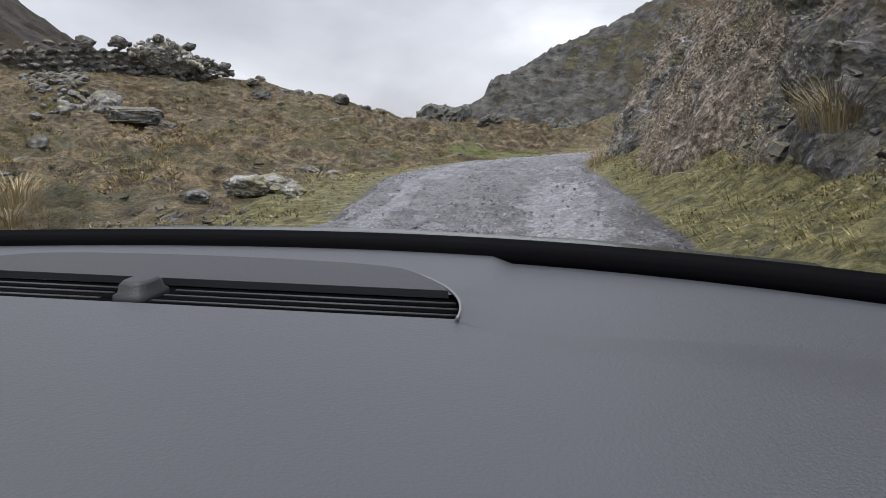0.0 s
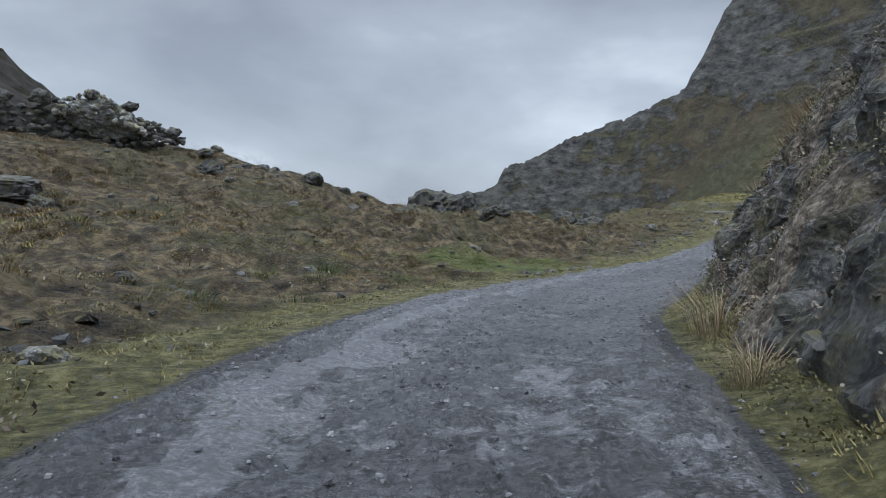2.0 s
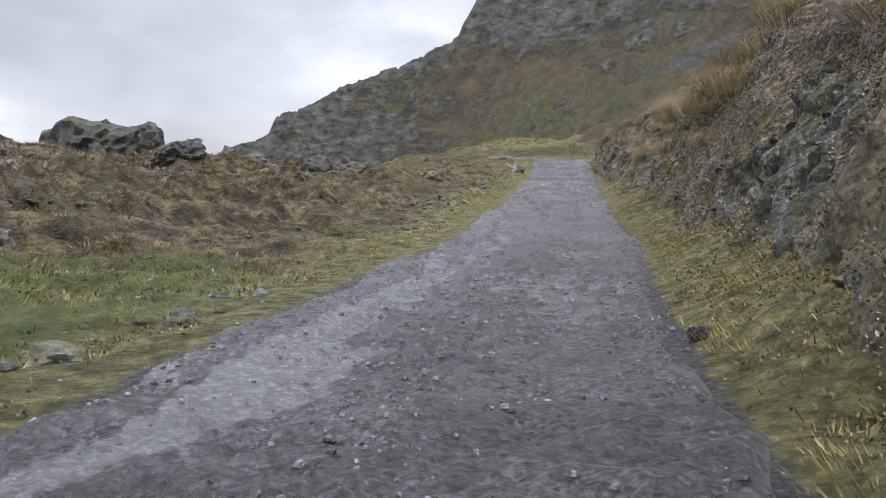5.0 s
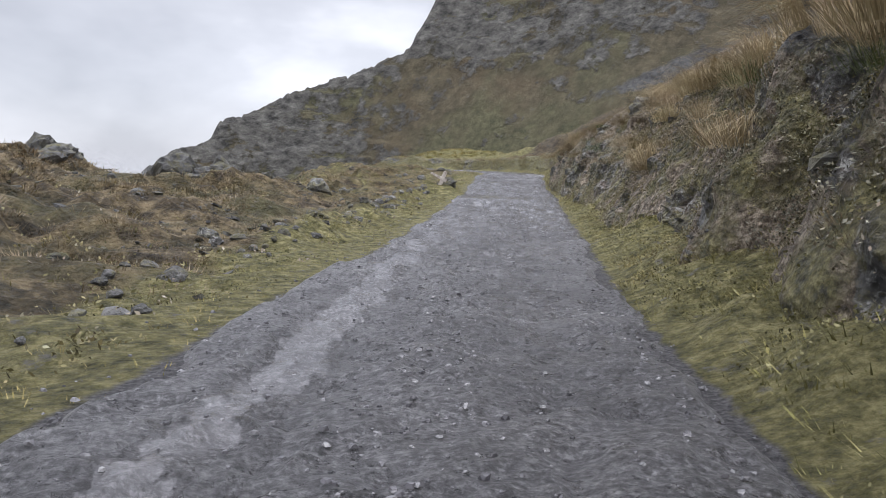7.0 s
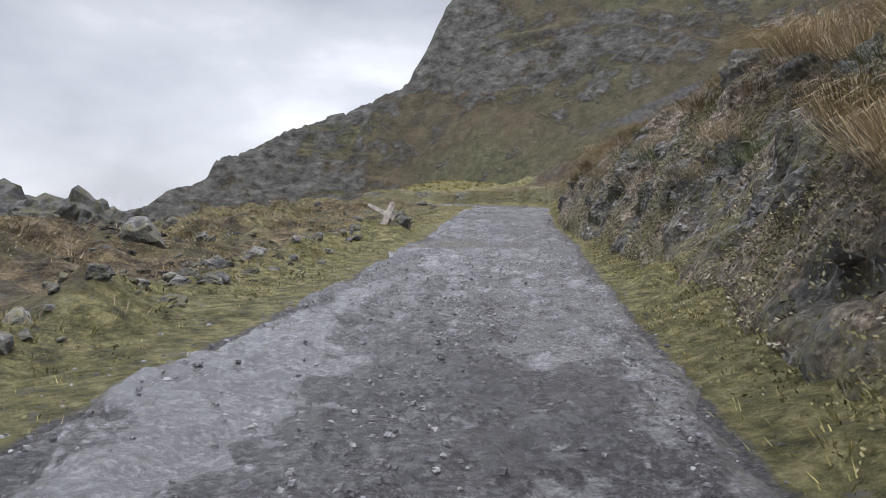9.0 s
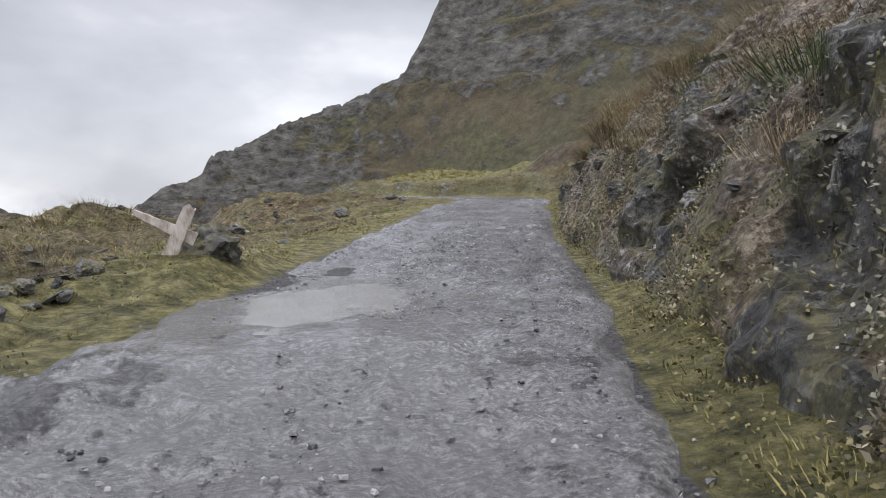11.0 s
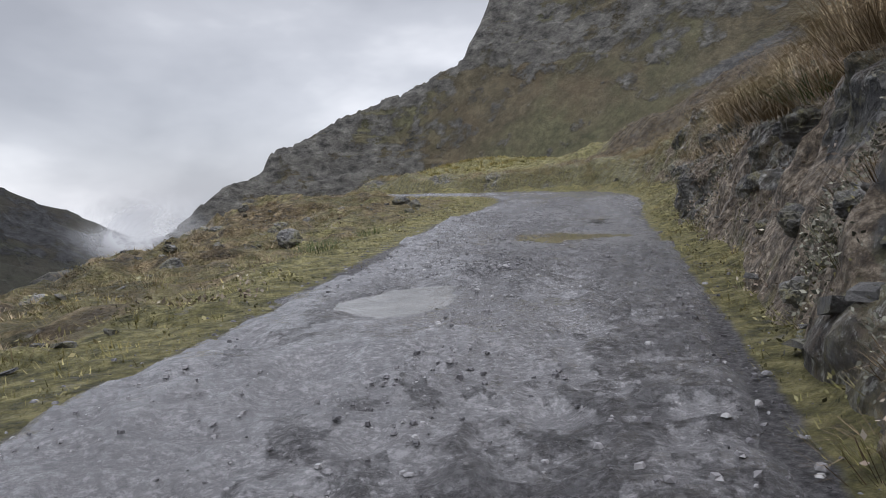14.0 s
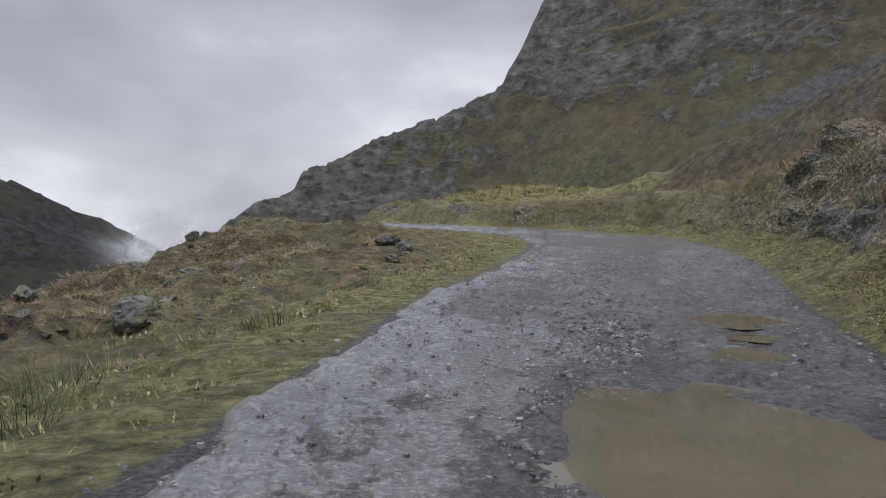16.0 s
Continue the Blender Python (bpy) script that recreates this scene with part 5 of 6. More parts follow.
# stones along the valley-side verge
for s, d, w in ((36.9, -2.75, 1.0), (38.2, -2.5, 0.7), (36.0, -3.3, 0.8), (54.3, -3.4, 0.7), (54.9, -4.0, 0.6), (58.1, -4.6, 0.9), (59.8, -3.2, 0.5), (59.1, -3.6, 0.6), (60.6, -3.5, 0.6), (64.1, -3.3, 0.7), (65.0, -3.7, 0.8), (66.0, -3.5, 0.6), (66.9, -3.9, 0.7),
                (68.6, -3.7, 0.6), (69.9, -3.8, 0.7), (71.0, -3.6, 0.6), (72.4, -4.0, 0.7), (74.8, -3.6, 0.9), (76.3, -4.3, 0.8), (30.2, -5.7, 0.9), (29.6, -5.2, 0.5), (31.4, -6.3, 0.6), (46, -4.5, 0.7), (50, -5.5, 0.9), (81.5, -3.6, 1.3), (83.4, -3.9, 0.8), (84.6, -3.2, 0.6)):
    x, y, a = spot(s, d)
    boulder(R4.choice(STONES), x, y, (w * 0.55, w * R4.uniform(0.3, 0.5), w * R4.uniform(0.25, 0.4)), R4.uniform(0, 6), R4.uniform(-0.3, 0.3), 0.34, "angular grey stone on the grassy verge", "stones on the verge", "stone")
# rubble heaps on the verge
for s0, s1, d0, d1, n in ((57, 78, -4.5, -3.1, 110), (34, 40, -3.6, -2.4, 20), (50, 58, -5.2, -2.8, 18)):
    for k in range(n):
        x, y, a = spot(R4.uniform(s0, s1), R4.uniform(d0, d1))
        w = R4.choice((0.12, 0.16, 0.22, 0.3))
        boulder(R4.choice(STONES), x, y, (w, w * R4.uniform(0.6, 0.95), w * R4.uniform(0.5, 0.8)), R4.uniform(0, 6), R4.uniform(-0.4, 0.4), 0.28, "small broken stone in the rubble beside the track", "rubble on the verge", "stone")
# scattered boulders on the hillside and the shelf
for k in range(70):
    s, d = R4.uniform(14, 78), -R4.uniform(5.5, 30)
    x, y, a = spot(s, d)
    w = R4.choice((0.35, 0.45, 0.6, 0.8, 1.1))
    if y < 8:
        continue
    boulder(R4.choice(STONES), x, y, (w, w * R4.uniform(0.6, 0.9), w * R4.uniform(0.5, 0.8)), R4.uniform(0, 6), R4.uniform(-0.3, 0.3), 0.3, LAB)
for k in range(26):
    s, d = R4.uniform(86, 128), -R4.uniform(5, 13)
    x, y, a = spot(s, d)
    w = R4.uniform(0.3, 0.8)
    boulder(R4.choice(ROCKS[6:]), x, y, (w, w * 0.8, w * R4.uniform(0.5, 0.8)), R4.uniform(0, 6), R4.uniform(-0.3, 0.3), 0.25, "pale stone on the green shoulder", "stones on the shoulder", "stone")
for x, y, w in ((25.2, 112.7, 1.3), (24.6, 113.6, 0.9), (26.2, 118.3, 1.3), (23.8, 107.5, 1.1), (23.0, 104.0, 1.3)):
    w = w * 0.55
    boulder(R4.choice(ROCKS[6:]), x, y, (w, w * 0.8, w * 0.7), R4.uniform(0, 6), 0.1, 0.2, "pale rock on the lip of the valley", "stones on the shoulder", "stone")
# the rocky end of the knoll
for x, y, w, h in ((41.7, 145.8, 2.0, 2.2), (41.3, 147.2, 2.0, 2.2), (42.5, 144.8, 1.6, 1.7), (43.5, 144.2, 1.3, 1.3)):
    boulder(R4.choice(CRAGS), x, y, (w, w * 0.9, h), R4.uniform(0, 6), 0.2, 0.32, "broken brown rock face of the grassy knoll", "rocks of the knoll", "crag", z=3.3 - 0.5 * h)
# rubble at the foot of the bank
for s, d, w in ((94.5, 2.95, 0.75), (94.0, 3.25, 0.55), (95.2, 3.1, 0.45), (93.5, 2.8, 0.4), (90.4, 2.4, 0.6), (91.2, 2.6, 0.7), (89.5, 2.5, 0.5), (88.6, 2.6, 0.8), (87.5, 2.55, 0.5), (92.3, 2.9, 0.9), (86, 2.8, 0.7), (84.5, 2.7, 0.6), (82, 2.7, 0.8), (78, 2.9, 0.7)):
    x, y, a = spot(s, d)
    w = w * 0.6
    boulder(R4.choice(ROCKS), x, y, (w, w * 0.8, w * 0.7), R4.uniform(0, 6), R4.uniform(-0.3, 0.3), 0.2, "broken grey rock fallen at the foot of the bank", "rubble under the bank", "stone")
# ledges of bedrock standing out of the bank
for s, d, zz, w, h in ((84.0, 3.9, 2.3, 1.5, 1.1), (82.6, 4.1, 2.9, 1.3, 1.2), (86.5, 3.7, 1.6, 1.6, 0.9), (79.5, 3.7, 1.2, 1.6, 1.0), (77.5, 3.9, 1.9, 1.5, 1.2), (91.0, 3.0, 0.9, 1.0, 0.7), (74.8, 3.3, 1.2, 1.6, 1.6), (72.5, 4.2, 3.3, 1.8, 1.8), (70.5, 4.4, 3.0, 1.2, 1.6),
                       (51.1, 3.6, 1.0, 1.2, 1.3), (44.0, 4.3, 2.6, 1.5, 1.6), (40.0, 3.7, 1.7, 1.5, 1.6), (35.5, 3.5, 1.6, 1.4, 1.6), (12.5, 4.5, 1.9, 2.4, 1.6)):
    x, y, a = spot(s, d + 0.22)
    zr = float(np.interp(s, CS, LEVEL_S))
    boulder(R4.choice(ROCKS[:6]), x, y, (w * 0.62, w * 0.75, h * 0.62), a + R4.uniform(-0.5, 0.5), R4.uniform(-0.35, 0.1), 0.50, "dark fractured bedrock ledge in the cut bank", "ledges of the bank", "rock_ledge", z=zr + zz)
x, y, a = spot(38.0, 1.95)
boulder(ROCKS[7], x, y, (0.22, 0.18, 0.16), 0.3, 0.0, 0.1, "small white stone at the gravel edge", "stones on the verge", "stone")


# ---- loose stones on the gravel ----
def gravel(n, s0, s1, name, label, edge):
    r = np.random.default_rng(31 + n)
    ring = [(0.5 * math.cos(k * 1.257), 0.5 * math.sin(k * 1.257), -0.1) for k in range(5)] + [(0.34 * math.cos(k * 1.571 + 0.4), 0.34 * math.sin(k * 1.571 + 0.4), 0.36) for k in range(4)]
    base = np.array(ring)
    tri = np.array([(0, 1, 5), (1, 6, 5), (1, 2, 6), (2, 7, 6), (2, 3, 7), (3, 8, 7), (3, 4, 8), (4, 5, 8), (4, 0, 5), (5, 6, 7), (5, 7, 8)])
    s = r.uniform(s0, s1, n)
    c, t, zr, hw = at_road(s)
    if edge:
        d = np.where(r.uniform(size=n) < 0.5, -1, 1) * (hw - 0.05 + np.abs(r.normal(0, 0.35, n)) - 0.25)
    else:
        mid = r.uniform(size=n) < 0.45
        d = np.where(mid, r.normal(-0.05, 0.28, n), r.uniform(-1, 1, n) * hw * 0.97)
    xy = c + np.stack([t[:, 1], -t[:, 0]], 1) * d[:, None]
    inside_road = np.abs(d) < hw * 0.92
    z = zr + np.where(inside_road, 0.045 + road_relief(s, d, hw), 0.02) - drop(xy[:, 0], xy[:, 1])
    size = r.gamma(2.2, 0.012, n).clip(0.016, 0.060)
    for ps, pd, pl, pw in PUDDLES:
        size = np.where(((s - ps) / pl) ** 2 + ((d - pd) / pw) ** 2 < 1.1, 0.002, size)
    ang = r.uniform(0, 6.28, n)
    jit = base[None] * r.uniform(0.75, 1.25, (n, len(base), 1)) * np.stack([size, size * r.uniform(0.6, 1, n), size * r.uniform(0.4, 0.8, n)], 1)[:, None]
    ca, sa = np.cos(ang)[:, None], np.sin(ang)[:, None]
    v = np.stack([jit[..., 0] * ca - jit[..., 1] * sa, jit[..., 0] * sa + jit[..., 1] * ca, jit[..., 2]], -1)
    v = v + np.concatenate([xy, (z + size * 0.1)[:, None]], 1)[:, None]
    f = tri[None] + (np.arange(n) * len(base))[:, None, None]
    return stuff(name, v.reshape(-1, 3), f.reshape(-1, 3), GRAVEL_MAT, label, "gravel")


def make_gravel_material():
    sh = Shade("loose_stones")
    col = sh.ramp(sh.random(island=True), (0.0, (0.03, 0.029, 0.032)), (0.45, (0.11, 0.105, 0.113)), (0.9, (0.22, 0.215, 0.22)), (1.0, (0.30, 0.295, 0.295)))
    sh.bump(sh.noise(60, 4), 0.4, 0.01)
    return sh.done(col, 0.36, 0.5)


GRAVEL_MAT = make_gravel_material()
gravel(15000, 1, 112, "loose_gravel", "loose dark wet stones on the track", False)
gravel(6000, 93.5, 116, "loose_gravel", "washed-out dark rubble round the puddles", False)
gravel(7000, 1, 118, "edge_gravel", "heaped loose stones along the gravel edge", True)


# ---- puddles ----
def make_water():
    sh = Shade("muddy_water")
    col = sh.ramp(sh.noise(1.5, 3), (0.3, (0.095, 0.082, 0.056)), (0.7, (0.13, 0.112, 0.078)))
    sh.bump(sh.noise(7, 2), 0.02, 0.01)
    return sh.done(col, 0.03, 0.5)


def make_rain_water():
    sh = Shade("rippled_rain_water")
    sh.bump(sh.noise(16, 4, 0.6), 0.45, 0.012)
    return sh.done(sh.ramp(sh.noise(2.5, 5), (0.35, (0.12, 0.115, 0.11)), (0.65, (0.20, 0.195, 0.19))), 0.16, 0.9)


WATER, RAIN = make_water(), make_rain_water()
for k, (ps, pd, pl, pw) in enumerate(PUDDLES):
    x, y, a = spot(ps, pd)
    bm = bmesh.new()
    th = np.linspace(0, 2 * np.pi, 49)[:-1]
    r = 1.02 + 0.14 * fbm(np.cos(th) * 1.6 + k * 9, np.sin(th) * 1.6, octaves=3, seed=400 + k)
    ring = [bm.verts.new((float(np.cos(q) * pw * m * 1.15), float(np.sin(q) * pl * m * 1.15), 0)) for q, m in zip(th, r)]
    mid = bm.verts.new((0, 0, 0))
    for p0, p1 in zip(ring, ring[1:] + ring[:1]):
        bm.faces.new((mid, p0, p1))
    me = bpy.data.meshes.new("puddle")
    bm.to_mesh(me)
    bm.free()
    me.materials.append(WATER if k < 4 else RAIN)
    ob = new("puddle", me)
    zr = float(np.interp(ps, CS, LEVEL_S))
    ob.location, ob.rotation_euler = (x, y, zr + 0.030), (0, 0, a)
    tagged(ob, "shallow muddy puddle in a hollow of the gravel" if k < 4 else "rain puddle that mirrors the grey sky", "puddle", "puddles on the track")


# ---- plants that stand out ----
def plant(name, s, d, mat, count, length, width, lean, droop, radius, label, group, hang=0.0):
    x, y, a = spot(s, d)
    down = np.array([[-math.cos(a) * hang, -math.sin(a) * hang, -0.45 * hang]]) if hang else None
    v, f = blades(np.zeros((1, 3)), np.array([[0, 0, 1.0]]), count, length, width, 1.0, lean, droop, down, radius=radius, bends=3)
    me = mesh_from(name, v, f, mat, False)
    mask(me, "tone", np.full(len(v), rng.uniform(0.2, 0.9)))
    ob = new(name, me)
    ob.location = (x, y, ground_at(x, y))
    return tagged(ob, label, "plant", group)


for s, d, c in ((29.9, -6.5, 260), (31.0, -4.9, 260), (31.6, -5.6, 220), (29.0, -7.4, 240), (33.4, -3.9, 160), (28.2, -5.6, 200), (26.0, -4.6, 160), (79.6, -3.3, 260), (24.0, -5.2, 150), (35.5, -5.0, 140), (47, -4.0, 120), (98.5, -3.6, 110), (99.6, -4.1, 120), (107.2, -4.2, 160), (103, -3.8, 120), (111, -5.4, 120)):
    plant("rush_clump", s, d, RUSH, c, (0.12, 0.36), (0.002, 0.004), (0.1, 1.0), (0.0, 0.9), 0.45, "dark green clump of rushes beside the track", "rush clumps")
for s, d, c in ((18.7, 2.4, 150), (8.1, 3.4, 260), (7.0, 3.8, 260), (9.4, 4.0, 220), (11.3, -6.7, 240), (10.2, -6.2, 180), (16.5, -3.6, 90), (21.5, 2.6, 120), (28.5, 2.9, 120)):
    plant("tall_tussock", s, d, STRAW, c, (0.35, 0.8), (0.0025, 0.005), (0.2, 0.8), (0.4, 1.3), 0.28, "tall straw-coloured grass tussock beside the track", "tall tussocks")
for k in range(120):
    s = R4.uniform(46, 98) if k < 85 else R4.uniform(6, 112)
    v, h, run, up = [float(q[0]) for q in bank_profile(np.array([s]))]
    d = float(np.interp(s, CS, HALF)) + v + run * R4.uniform(0.35, 1.25)
    plant("hanging_tussock", s, d, RUSH if k % 7 == 0 else STRAW if k % 3 else DULL, 150, (0.28, 0.75), (0.0016, 0.0036), (0.3, 1.4), (0.8, 2.2), 0.34, "long straw-coloured tussock drooping over the rock bank", "hanging tussocks", 0.75)


for s0, s1, n, lo, hi in ((47, 66, 46, 0.30, 1.05), (66, 74, 8, 0.8, 1.2), (84, 99, 15, 0.60, 1.2), (32, 44, 10, 0.75, 1.2), (99, 110, 9, 0.8, 1.2)):
    for k in range(n):
        s = s0 + (s1 - s0) * (k + R4.uniform(0.1, 0.9)) / n
        v, h, run, up = [float(q[0]) for q in bank_profile(np.array([s]))]
        d = float(np.interp(s, CS, HALF)) + v + run * R4.uniform(lo, hi)
        plant("hanging_tussock", s, d, (DULL if k % 2 else STRAW) if s > 80 else GOLD if k % 4 else STRAW, 330, (0.45, 1.05), (0.0028, 0.0052), (0.2, 1.2), (0.8, 2.0), 0.38, "big pale tussock hanging like hair over the bank", "hanging tussocks", R4.uniform(0.35, 0.8))


# ---- the broken signpost ----
def make_old_wood():
    sh = Shade("weathered_whitewash")
    col = sh.ramp(sh.noise(9, 10, 0.78, 0.2, (1, 1, 0.4)), (0.34, (0.20, 0.15, 0.115)), (0.5, (0.46, 0.41, 0.37)), (0.66, (0.66, 0.62, 0.58)))
    sh.bump(sh.noise(30, 6, 0.7, 0.0, (1, 1, 0.15)), 0.4, 0.01)
    return sh.done(col, 0.7, 0.3)


OLD_WOOD = make_old_wood()


def part(name, bm, material, parent, label=""):
    me = bpy.data.meshes.new(name)
    bm.to_mesh(me)
    bm.free()
    me.materials.append(material)
    ob = new(name, me)
    ob.parent = parent
    return tagged(ob, label) if label else ob


def board(length, width, thick, taper=1.0, broken=0.0, seed=1):
    """A board that stands up along z, with bevelled edges and a splintered end."""
    r = random.Random(seed)
    bm = bmesh.new()
    n = 9
    rows = []
    for k in range(n):
        t = k / (n - 1)
        w = width * (1 + (taper - 1) * t) / 2
        rows.append([bm.verts.new((x * w + r.uniform(-0.004, 0.004), y * thick / 2, t * length + (broken * r.uniform(-1, 0.4) if k == n - 1 else 0))) for x, y in ((-1, -1), (-0.4, -1), (0.2, -1), (1, -1), (1, 1), (0.2, 1), (-0.4, 1), (-1, 1))])
    for a, b in zip(rows, rows[1:]):
        for k in range(8):
            bm.faces.new((a[k], a[(k + 1) % 8], b[(k + 1) % 8], b[k]))
    bm.faces.new(rows[0][::-1])
    bm.faces.new(rows[-1])
    bmesh.ops.recalc_face_normals(bm, faces=bm.faces)
    bmesh.ops.bevel(bm, geom=[e for e in bm.edges if e.calc_face_angle(0) > 0.9], offset=0.004, segments=1, affect="EDGES")
    return bm


sign = new("broken_signpost")
sign.location, sign.rotation_euler = (20.92, 74.8, ground_at(20.92, 74.8) - 0.06), (-0.05, 0.40, -0.10)
tagged(sign, "broken whitewashed wooden signpost leaning in the grass", "signpost")
part("post_board", board(0.68, 0.17, 0.05, 0.80, 0.05, 3), OLD_WOOD, sign)
arm = part("arm_board", board(0.74, 0.16, 0.03, 0.42, 0.03, 5), OLD_WOOD, sign, "tapered board nailed aslant")
arm.location, arm.rotation_euler = (0.19, 0.042, 0.34), (0, -1.52, 0)


# ---- the car, standing where the drive begins, its screen left open ----
def make_plastic(name, colour, rough, grain, spec=0.45):
    sh = Shade(name)
    col = sh.mix(sh.ramp(sh.noise(3.0, 4), (0.35, 0.0), (0.65, 0.5)), colour, tuple(c * 0.86 for c in colour))
    sh.bump(sh.noise(grain, 3, 0.6), 0.25, 0.0015)
    return sh.done(col, rough, spec)


DASH = make_plastic("grey_dashboard_skin", (0.043, 0.045, 0.050), 0.42, 420)
DASH_DARK = make_plastic("dark_grey_plastic", (0.018, 0.019, 0.021), 0.5, 420, 0.35)
BLACK = make_plastic("black_rubber_and_vent_shade", (0.003, 0.003, 0.0035), 0.95, 200, 0.02)
PAINT = make_plastic("dark_green_grey_paint", (0.035, 0.040, 0.036), 0.22, 90)
STEEL = make_plastic("wheel_steel", (0.14, 0.14, 0.15), 0.4, 120)

car = new("car")
car.matrix_world = pose(0, 0, 1.3, 0, 3.0, -10.0) @ Matrix.Translation((-0.35, 0, -1.30))
tagged(car, "dark car with grey dashboard standing on the gravel track", "car")


def screen_edge(x):
    return 0.855 - 0.60 * (x - 0.12) ** 2 * (1 if x > 0.12 else 0.75)


def loft(sections, close=True):
    """A skin over rings of equal length; ends capped."""
    bm = bmesh.new()
    rings = [[bm.verts.new(p) for p in ring] for ring in sections]
    for a, b in zip(rings, rings[1:]):
        for k in range(len(a) if close else len(a) - 1):
            bm.faces.new((a[k], a[(k + 1) % len(a)], b[(k + 1) % len(b)], b[k]))
    if close:
        bm.faces.new(rings[0][::-1])
        bm.faces.new(rings[-1])
    bmesh.ops.recalc_face_normals(bm, faces=bm.faces)
    for fa in bm.faces:
        fa.smooth = len(fa.verts) == 4
    return bm


def tube(points, radius, sides=8):
    pts = [Vector(p) for p in points]
    rings = []
    for k, p in enumerate(pts):
        t = (pts[min(k + 1, len(pts) - 1)] - pts[max(k - 1, 0)]).normalized()
        u = t.orthogonal().normalized() if abs(t.z) > 0.9 else t.cross(Vector((0, 0, 1))).normalized()
        w = t.cross(u)
        rings.append([p + (u * math.cos(a) + w * math.sin(a)) * radius for a in [2 * math.pi * i / sides for i in range(sides)]])
    return loft(rings)


VENT_X, VENT_Y0, VENT_Y1 = 0.262, 0.548, 0.625


def vent_end(y):
    """Half length of the vent at y: its ends sweep outwards towards the cabin."""
    return 0.185 + 0.080 * math.sin(math.pi / 2 * min(1.0, max(0.0, (0.715 - y) / 0.17)) ** 0.8)


def build_dashboard():
    ys = sorted(set([0.02 + 0.04 * k for k in range(14)] + [VENT_Y0, VENT_Y1, 0.575, 0.60, 0.65, 0.68, 0.71, 0.74]))
    xs = [-0.82 + 0.02 * k for k in range(83)]
    bm = bmesh.new()
    grid = []
    for q, y in enumerate(ys + [None]):
        row = []
        for x in xs:
            yy = screen_edge(x) - 0.02 if y is None else min(y, screen_edge(x) - 0.03 - 0.002 * (len(ys) - q))
            z = 1.16 - 0.05 * max(0, (0.14 - yy) / 0.12) ** 2
            crease = 0.545 - 0.19 * (x - 0.30)
            if x > 0.27:
                z += 0.006 * max(0.0, min(1.0, (crease - yy) / 0.02)) - 0.006
            if VENT_Y0 - 1e-6 <= yy <= VENT_Y1 + 1e-6 and abs(abs(x) - 0.26) < 1e-6:
                x = math.copysign(vent_end(yy), x)
            row.append(bm.verts.new((x, yy, z)))
        grid.append(row)
    for a, b in zip(grid, grid[1:]):
        for k in range(len(xs) - 1):
            cx, cy = (a[k].co.x + a[k + 1].co.x) / 2, (a[k].co.y + b[k].co.y) / 2
            if VENT_Y0 < cy < VENT_Y1 and abs(xs[k] + xs[k + 1]) / 2 < 0.255:
                continue
            bm.faces.new((a[k], a[k + 1], b[k + 1], b[k]))
    # the face that turns down towards the seats
    low = [bm.verts.new((x, 0.0, 0.78)) for x in xs]
    for k in range(len(xs) - 1):
        bm.faces.new((low[k], low[k + 1], grid[0][k + 1], grid[0][k]))
    bmesh.ops.recalc_face_normals(bm, faces=bm.faces)
    for fa in bm.faces:
        fa.smooth = True
    return bm


dash = part("dashboard", build_dashboard(), DASH, car, "matt grey moulded dashboard top")
# solid black block close under the slats, painted shade instead of an open duct
part("vent_trough", loft([[(-0.266, VENT_Y0 - 0.004, 1.152), (0.266, VENT_Y0 - 0.004, 1.152), (0.266, VENT_Y0 - 0.002, 1.10), (-0.266, VENT_Y0 - 0.002, 1.10)],
                          [(-0.266, VENT_Y1 + 0.004, 1.156), (0.266, VENT_Y1 + 0.004, 1.156), (0.266, VENT_Y1 + 0.004, 1.09), (-0.266, VENT_Y1 + 0.004, 1.09)]]), BLACK, dash, "black block that stands in for the shaded depth of the air vent")
for k in range(3):
    y = VENT_Y0 + 0.019 * (k + 1)
    e = vent_end(y) - 0.002
    for x0, x1 in ((-e, -0.022), (0.022, e)):
        part("vent_slat", loft([[(x, y - 0.0020, 1.1570), (x, y + 0.0016, 1.1570), (x, y + 0.0016, 1.1582), (x, y - 0.0020, 1.1582)] for x in (x0, (x0 + x1) / 2, x1)]), DASH_DARK, dash)


def plate():
    """The dark panel behind the vent, rounded at its far corners."""
    right = [(vent_end(y) - 0.004, y) for y in (VENT_Y1, 0.645, 0.665, 0.685, 0.700, 0.710)] + [(0.172, 0.718), (0.140, 0.727), (0.065, 0.735), (0.0, 0.737)]
    outline = right + [(-x, y) for x, y in right[::-1][1:]]
    bm = bmesh.new()
    lo = [bm.verts.new((x, y, 1.157)) for x, y in outline]
    hi = [bm.verts.new((x * 0.997, y, 1.1635)) for x, y in outline]
    n = len(outline)
    for k in range(n):
        bm.faces.new((lo[k], lo[(k + 1) % n], hi[(k + 1) % n], hi[k]))
    bm.faces.new(hi)
    bmesh.ops.recalc_face_normals(bm, faces=bm.faces)
    return bm


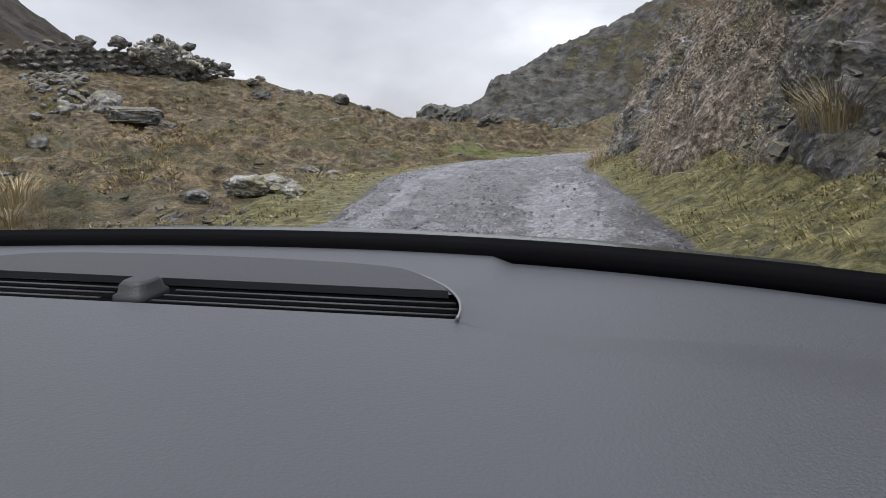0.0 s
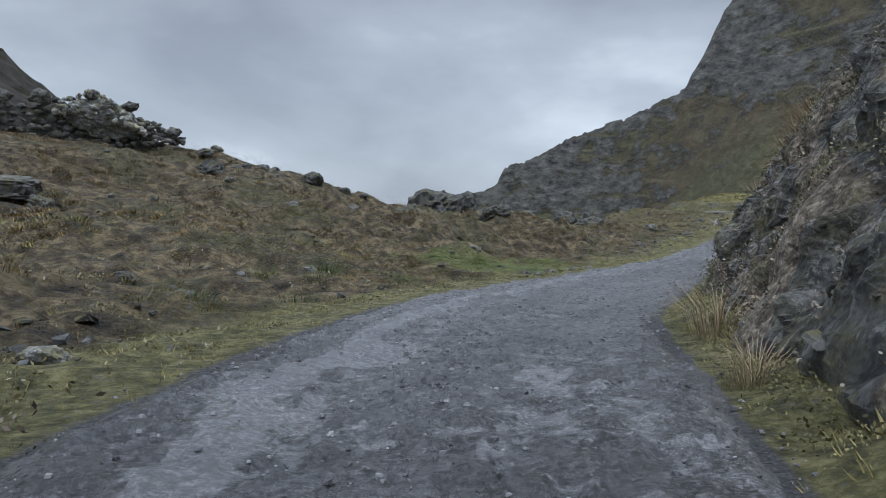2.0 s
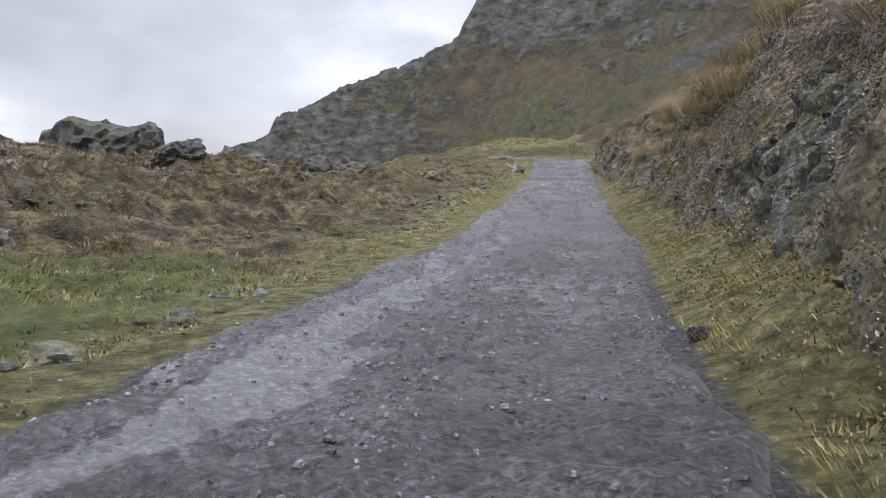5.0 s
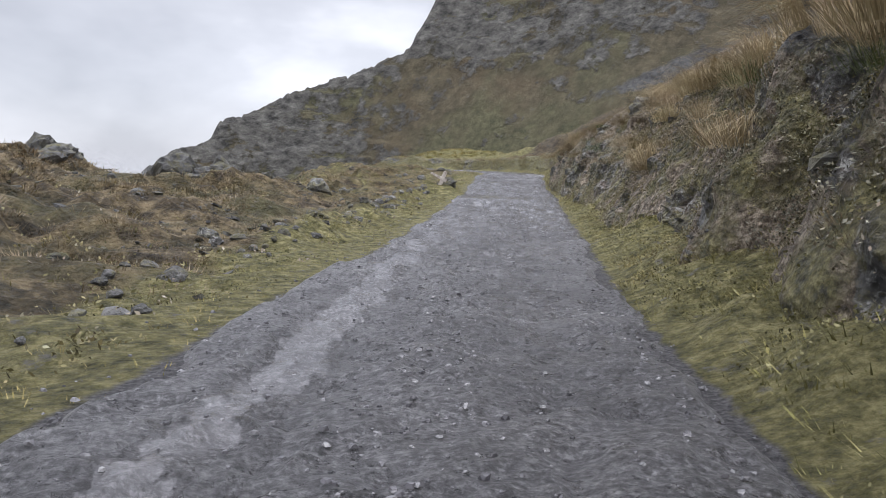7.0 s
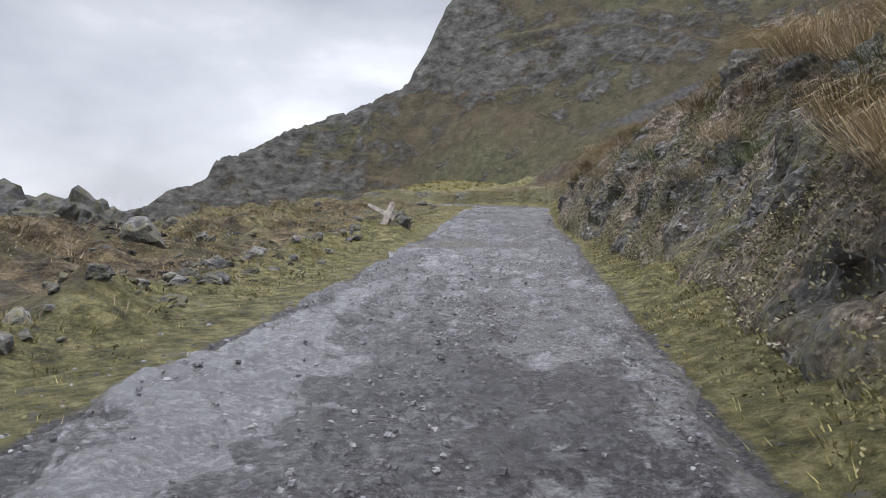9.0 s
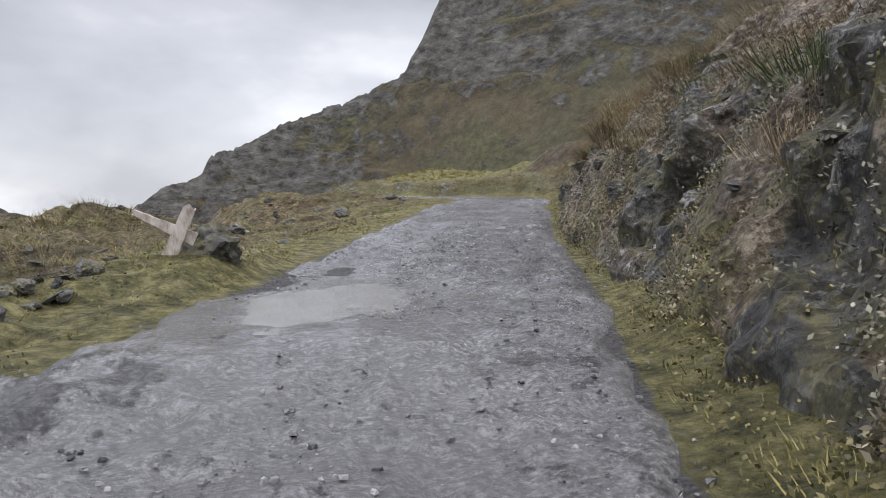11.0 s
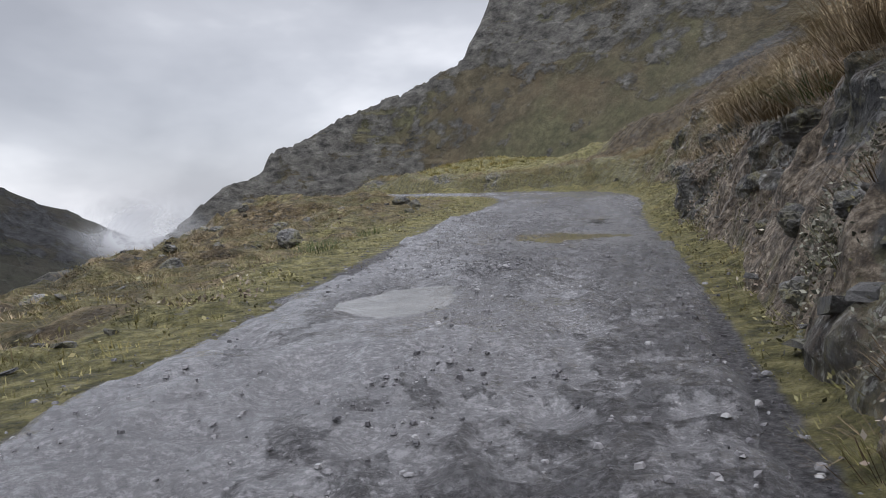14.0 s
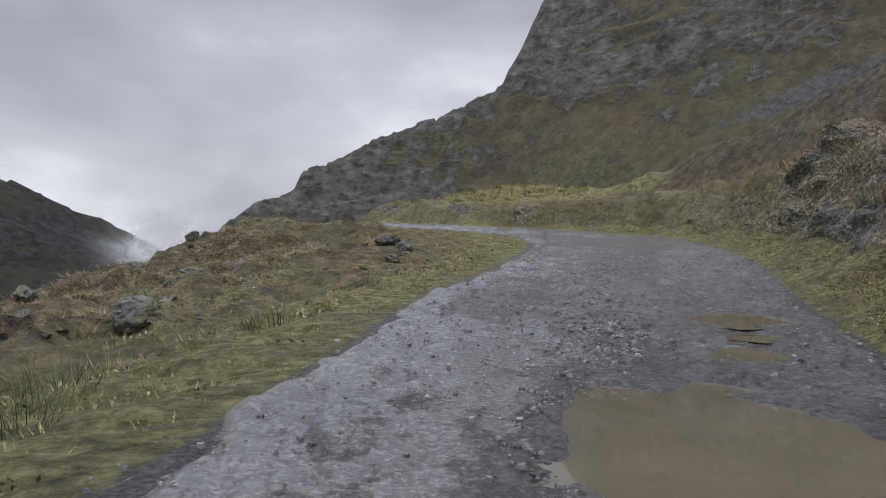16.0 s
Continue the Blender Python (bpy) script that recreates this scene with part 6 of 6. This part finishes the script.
part("vent_panel", plate(), DASH_DARK, dash, "dark grey panel behind the vent")
for sgn in (1, -1):
    pts = [(sgn * vent_end(0.712 - 0.168 * k / 14), 0.712 - 0.168 * k / 14, 1.1612) for k in range(15)]
    part("vent_rim", tube(pts, 0.0012), STEEL, dash, "thin bright bead round the vent end")
part("light_sensor", loft([[(math.copysign(abs(math.cos(a)) ** 0.5, math.cos(a)) * 0.013 * w, 0.590 + math.copysign(abs(math.sin(a)) ** 0.5, math.sin(a)) * 0.020 * w, z) for a in [2 * math.pi * i / 20 for i in range(20)]]
                           for z, w in ((1.150, 1.25), (1.159, 1.2), (1.161, 1.0), (1.167, 0.92), (1.170, 0.72))]), DASH_DARK, dash, "small dark light sensor housing")
part("screen_seal", loft([[(x, screen_edge(x) - 0.030, 1.152), (x, screen_edge(x) - 0.028, 1.166), (x, screen_edge(x) + 0.030, 1.170), (x, screen_edge(x) + 0.032, 1.140)] for x in [-0.8 + 0.05 * k for k in range(33)]]), BLACK, car, "black seal along the foot of the windscreen")


def body_section(y, top, half, low):
    return [(-half, y, low), (half, y, low), (half + 0.03, y, low + 0.25), (half + 0.01, y, top - 0.12), (half - 0.08, y, top - 0.015), (half - 0.35, y, top + 0.012), (0, y, top + 0.022), (-half + 0.35, y, top + 0.012),
            (-half + 0.08, y, top - 0.015), (-half - 0.01, y, top - 0.12), (-half - 0.03, y, low + 0.25)]


part("front_body", loft([body_section(*q) for q in ((0.93, 1.02, 0.82, 0.42), (1.3, 1.0, 0.82, 0.42), (1.7, 0.94, 0.81, 0.42), (2.0, 0.85, 0.78, 0.40), (2.15, 0.70, 0.72, 0.36))]), PAINT, car)
part("bonnet", loft([[(-0.70, y, z), (-0.35, y, z + 0.025), (0, y, z + 0.032), (0.35, y, z + 0.025), (0.70, y, z), (0.70, y, z - 0.02), (0, y, z + 0.01), (-0.70, y, z - 0.02)] for y, z in ((0.95, 1.100), (1.3, 1.085), (1.7, 1.025), (1.98, 0.92))]), PAINT, car, "dark wet bonnet")
for sgn in (-1, 1):
    part("door", loft([[(sgn * 0.80, y, 0.42), (sgn * 0.87, y, 0.50), (sgn * 0.87, y, 0.95), (sgn * 0.84, y, 1.06), (sgn * 0.79, y, 1.06), (sgn * 0.79, y, 0.42)] for y in (-0.32, 0.2, 0.92)]), PAINT, car)
part("rear_body", loft([body_section(*q) for q in ((-0.36, 0.90, 0.82, 0.42), (-1.2, 0.92, 0.82, 0.42), (-2.0, 0.92, 0.80, 0.42), (-2.3, 0.80, 0.74, 0.45))]), PAINT, car)
part("floor_pan", loft([[(-0.78, y, 0.40), (0.78, y, 0.40), (0.78, y, 0.44), (-0.78, y, 0.44)] for y in (-0.36, 0.94)]), BLACK, car)


def ring_of(radius, x, sides=36):
    return [(x, radius * math.cos(2 * math.pi * i / sides), radius * math.sin(2 * math.pi * i / sides)) for i in range(sides)]


for wx, wy in ((-0.74, 1.35), (0.74, 1.35), (-0.74, -1.35), (0.74, -1.35)):
    wheel = part("wheel", loft([ring_of(r, x) for r, x in ((0.21, -0.10), (0.33, -0.095), (0.345, -0.06), (0.345, 0.06), (0.33, 0.095), (0.21, 0.10))]), BLACK, car, "black rubber tyre")
    wheel.location = (wx, wy, 0.345)
    part("rim", loft([ring_of(r, math.copysign(x, wx)) for r, x in ((0.205, 0.02), (0.20, 0.09), (0.17, 0.104), (0.08, 0.085), (0.06, 0.11), (0.02, 0.112))]), STEEL, wheel, "steel wheel rim")
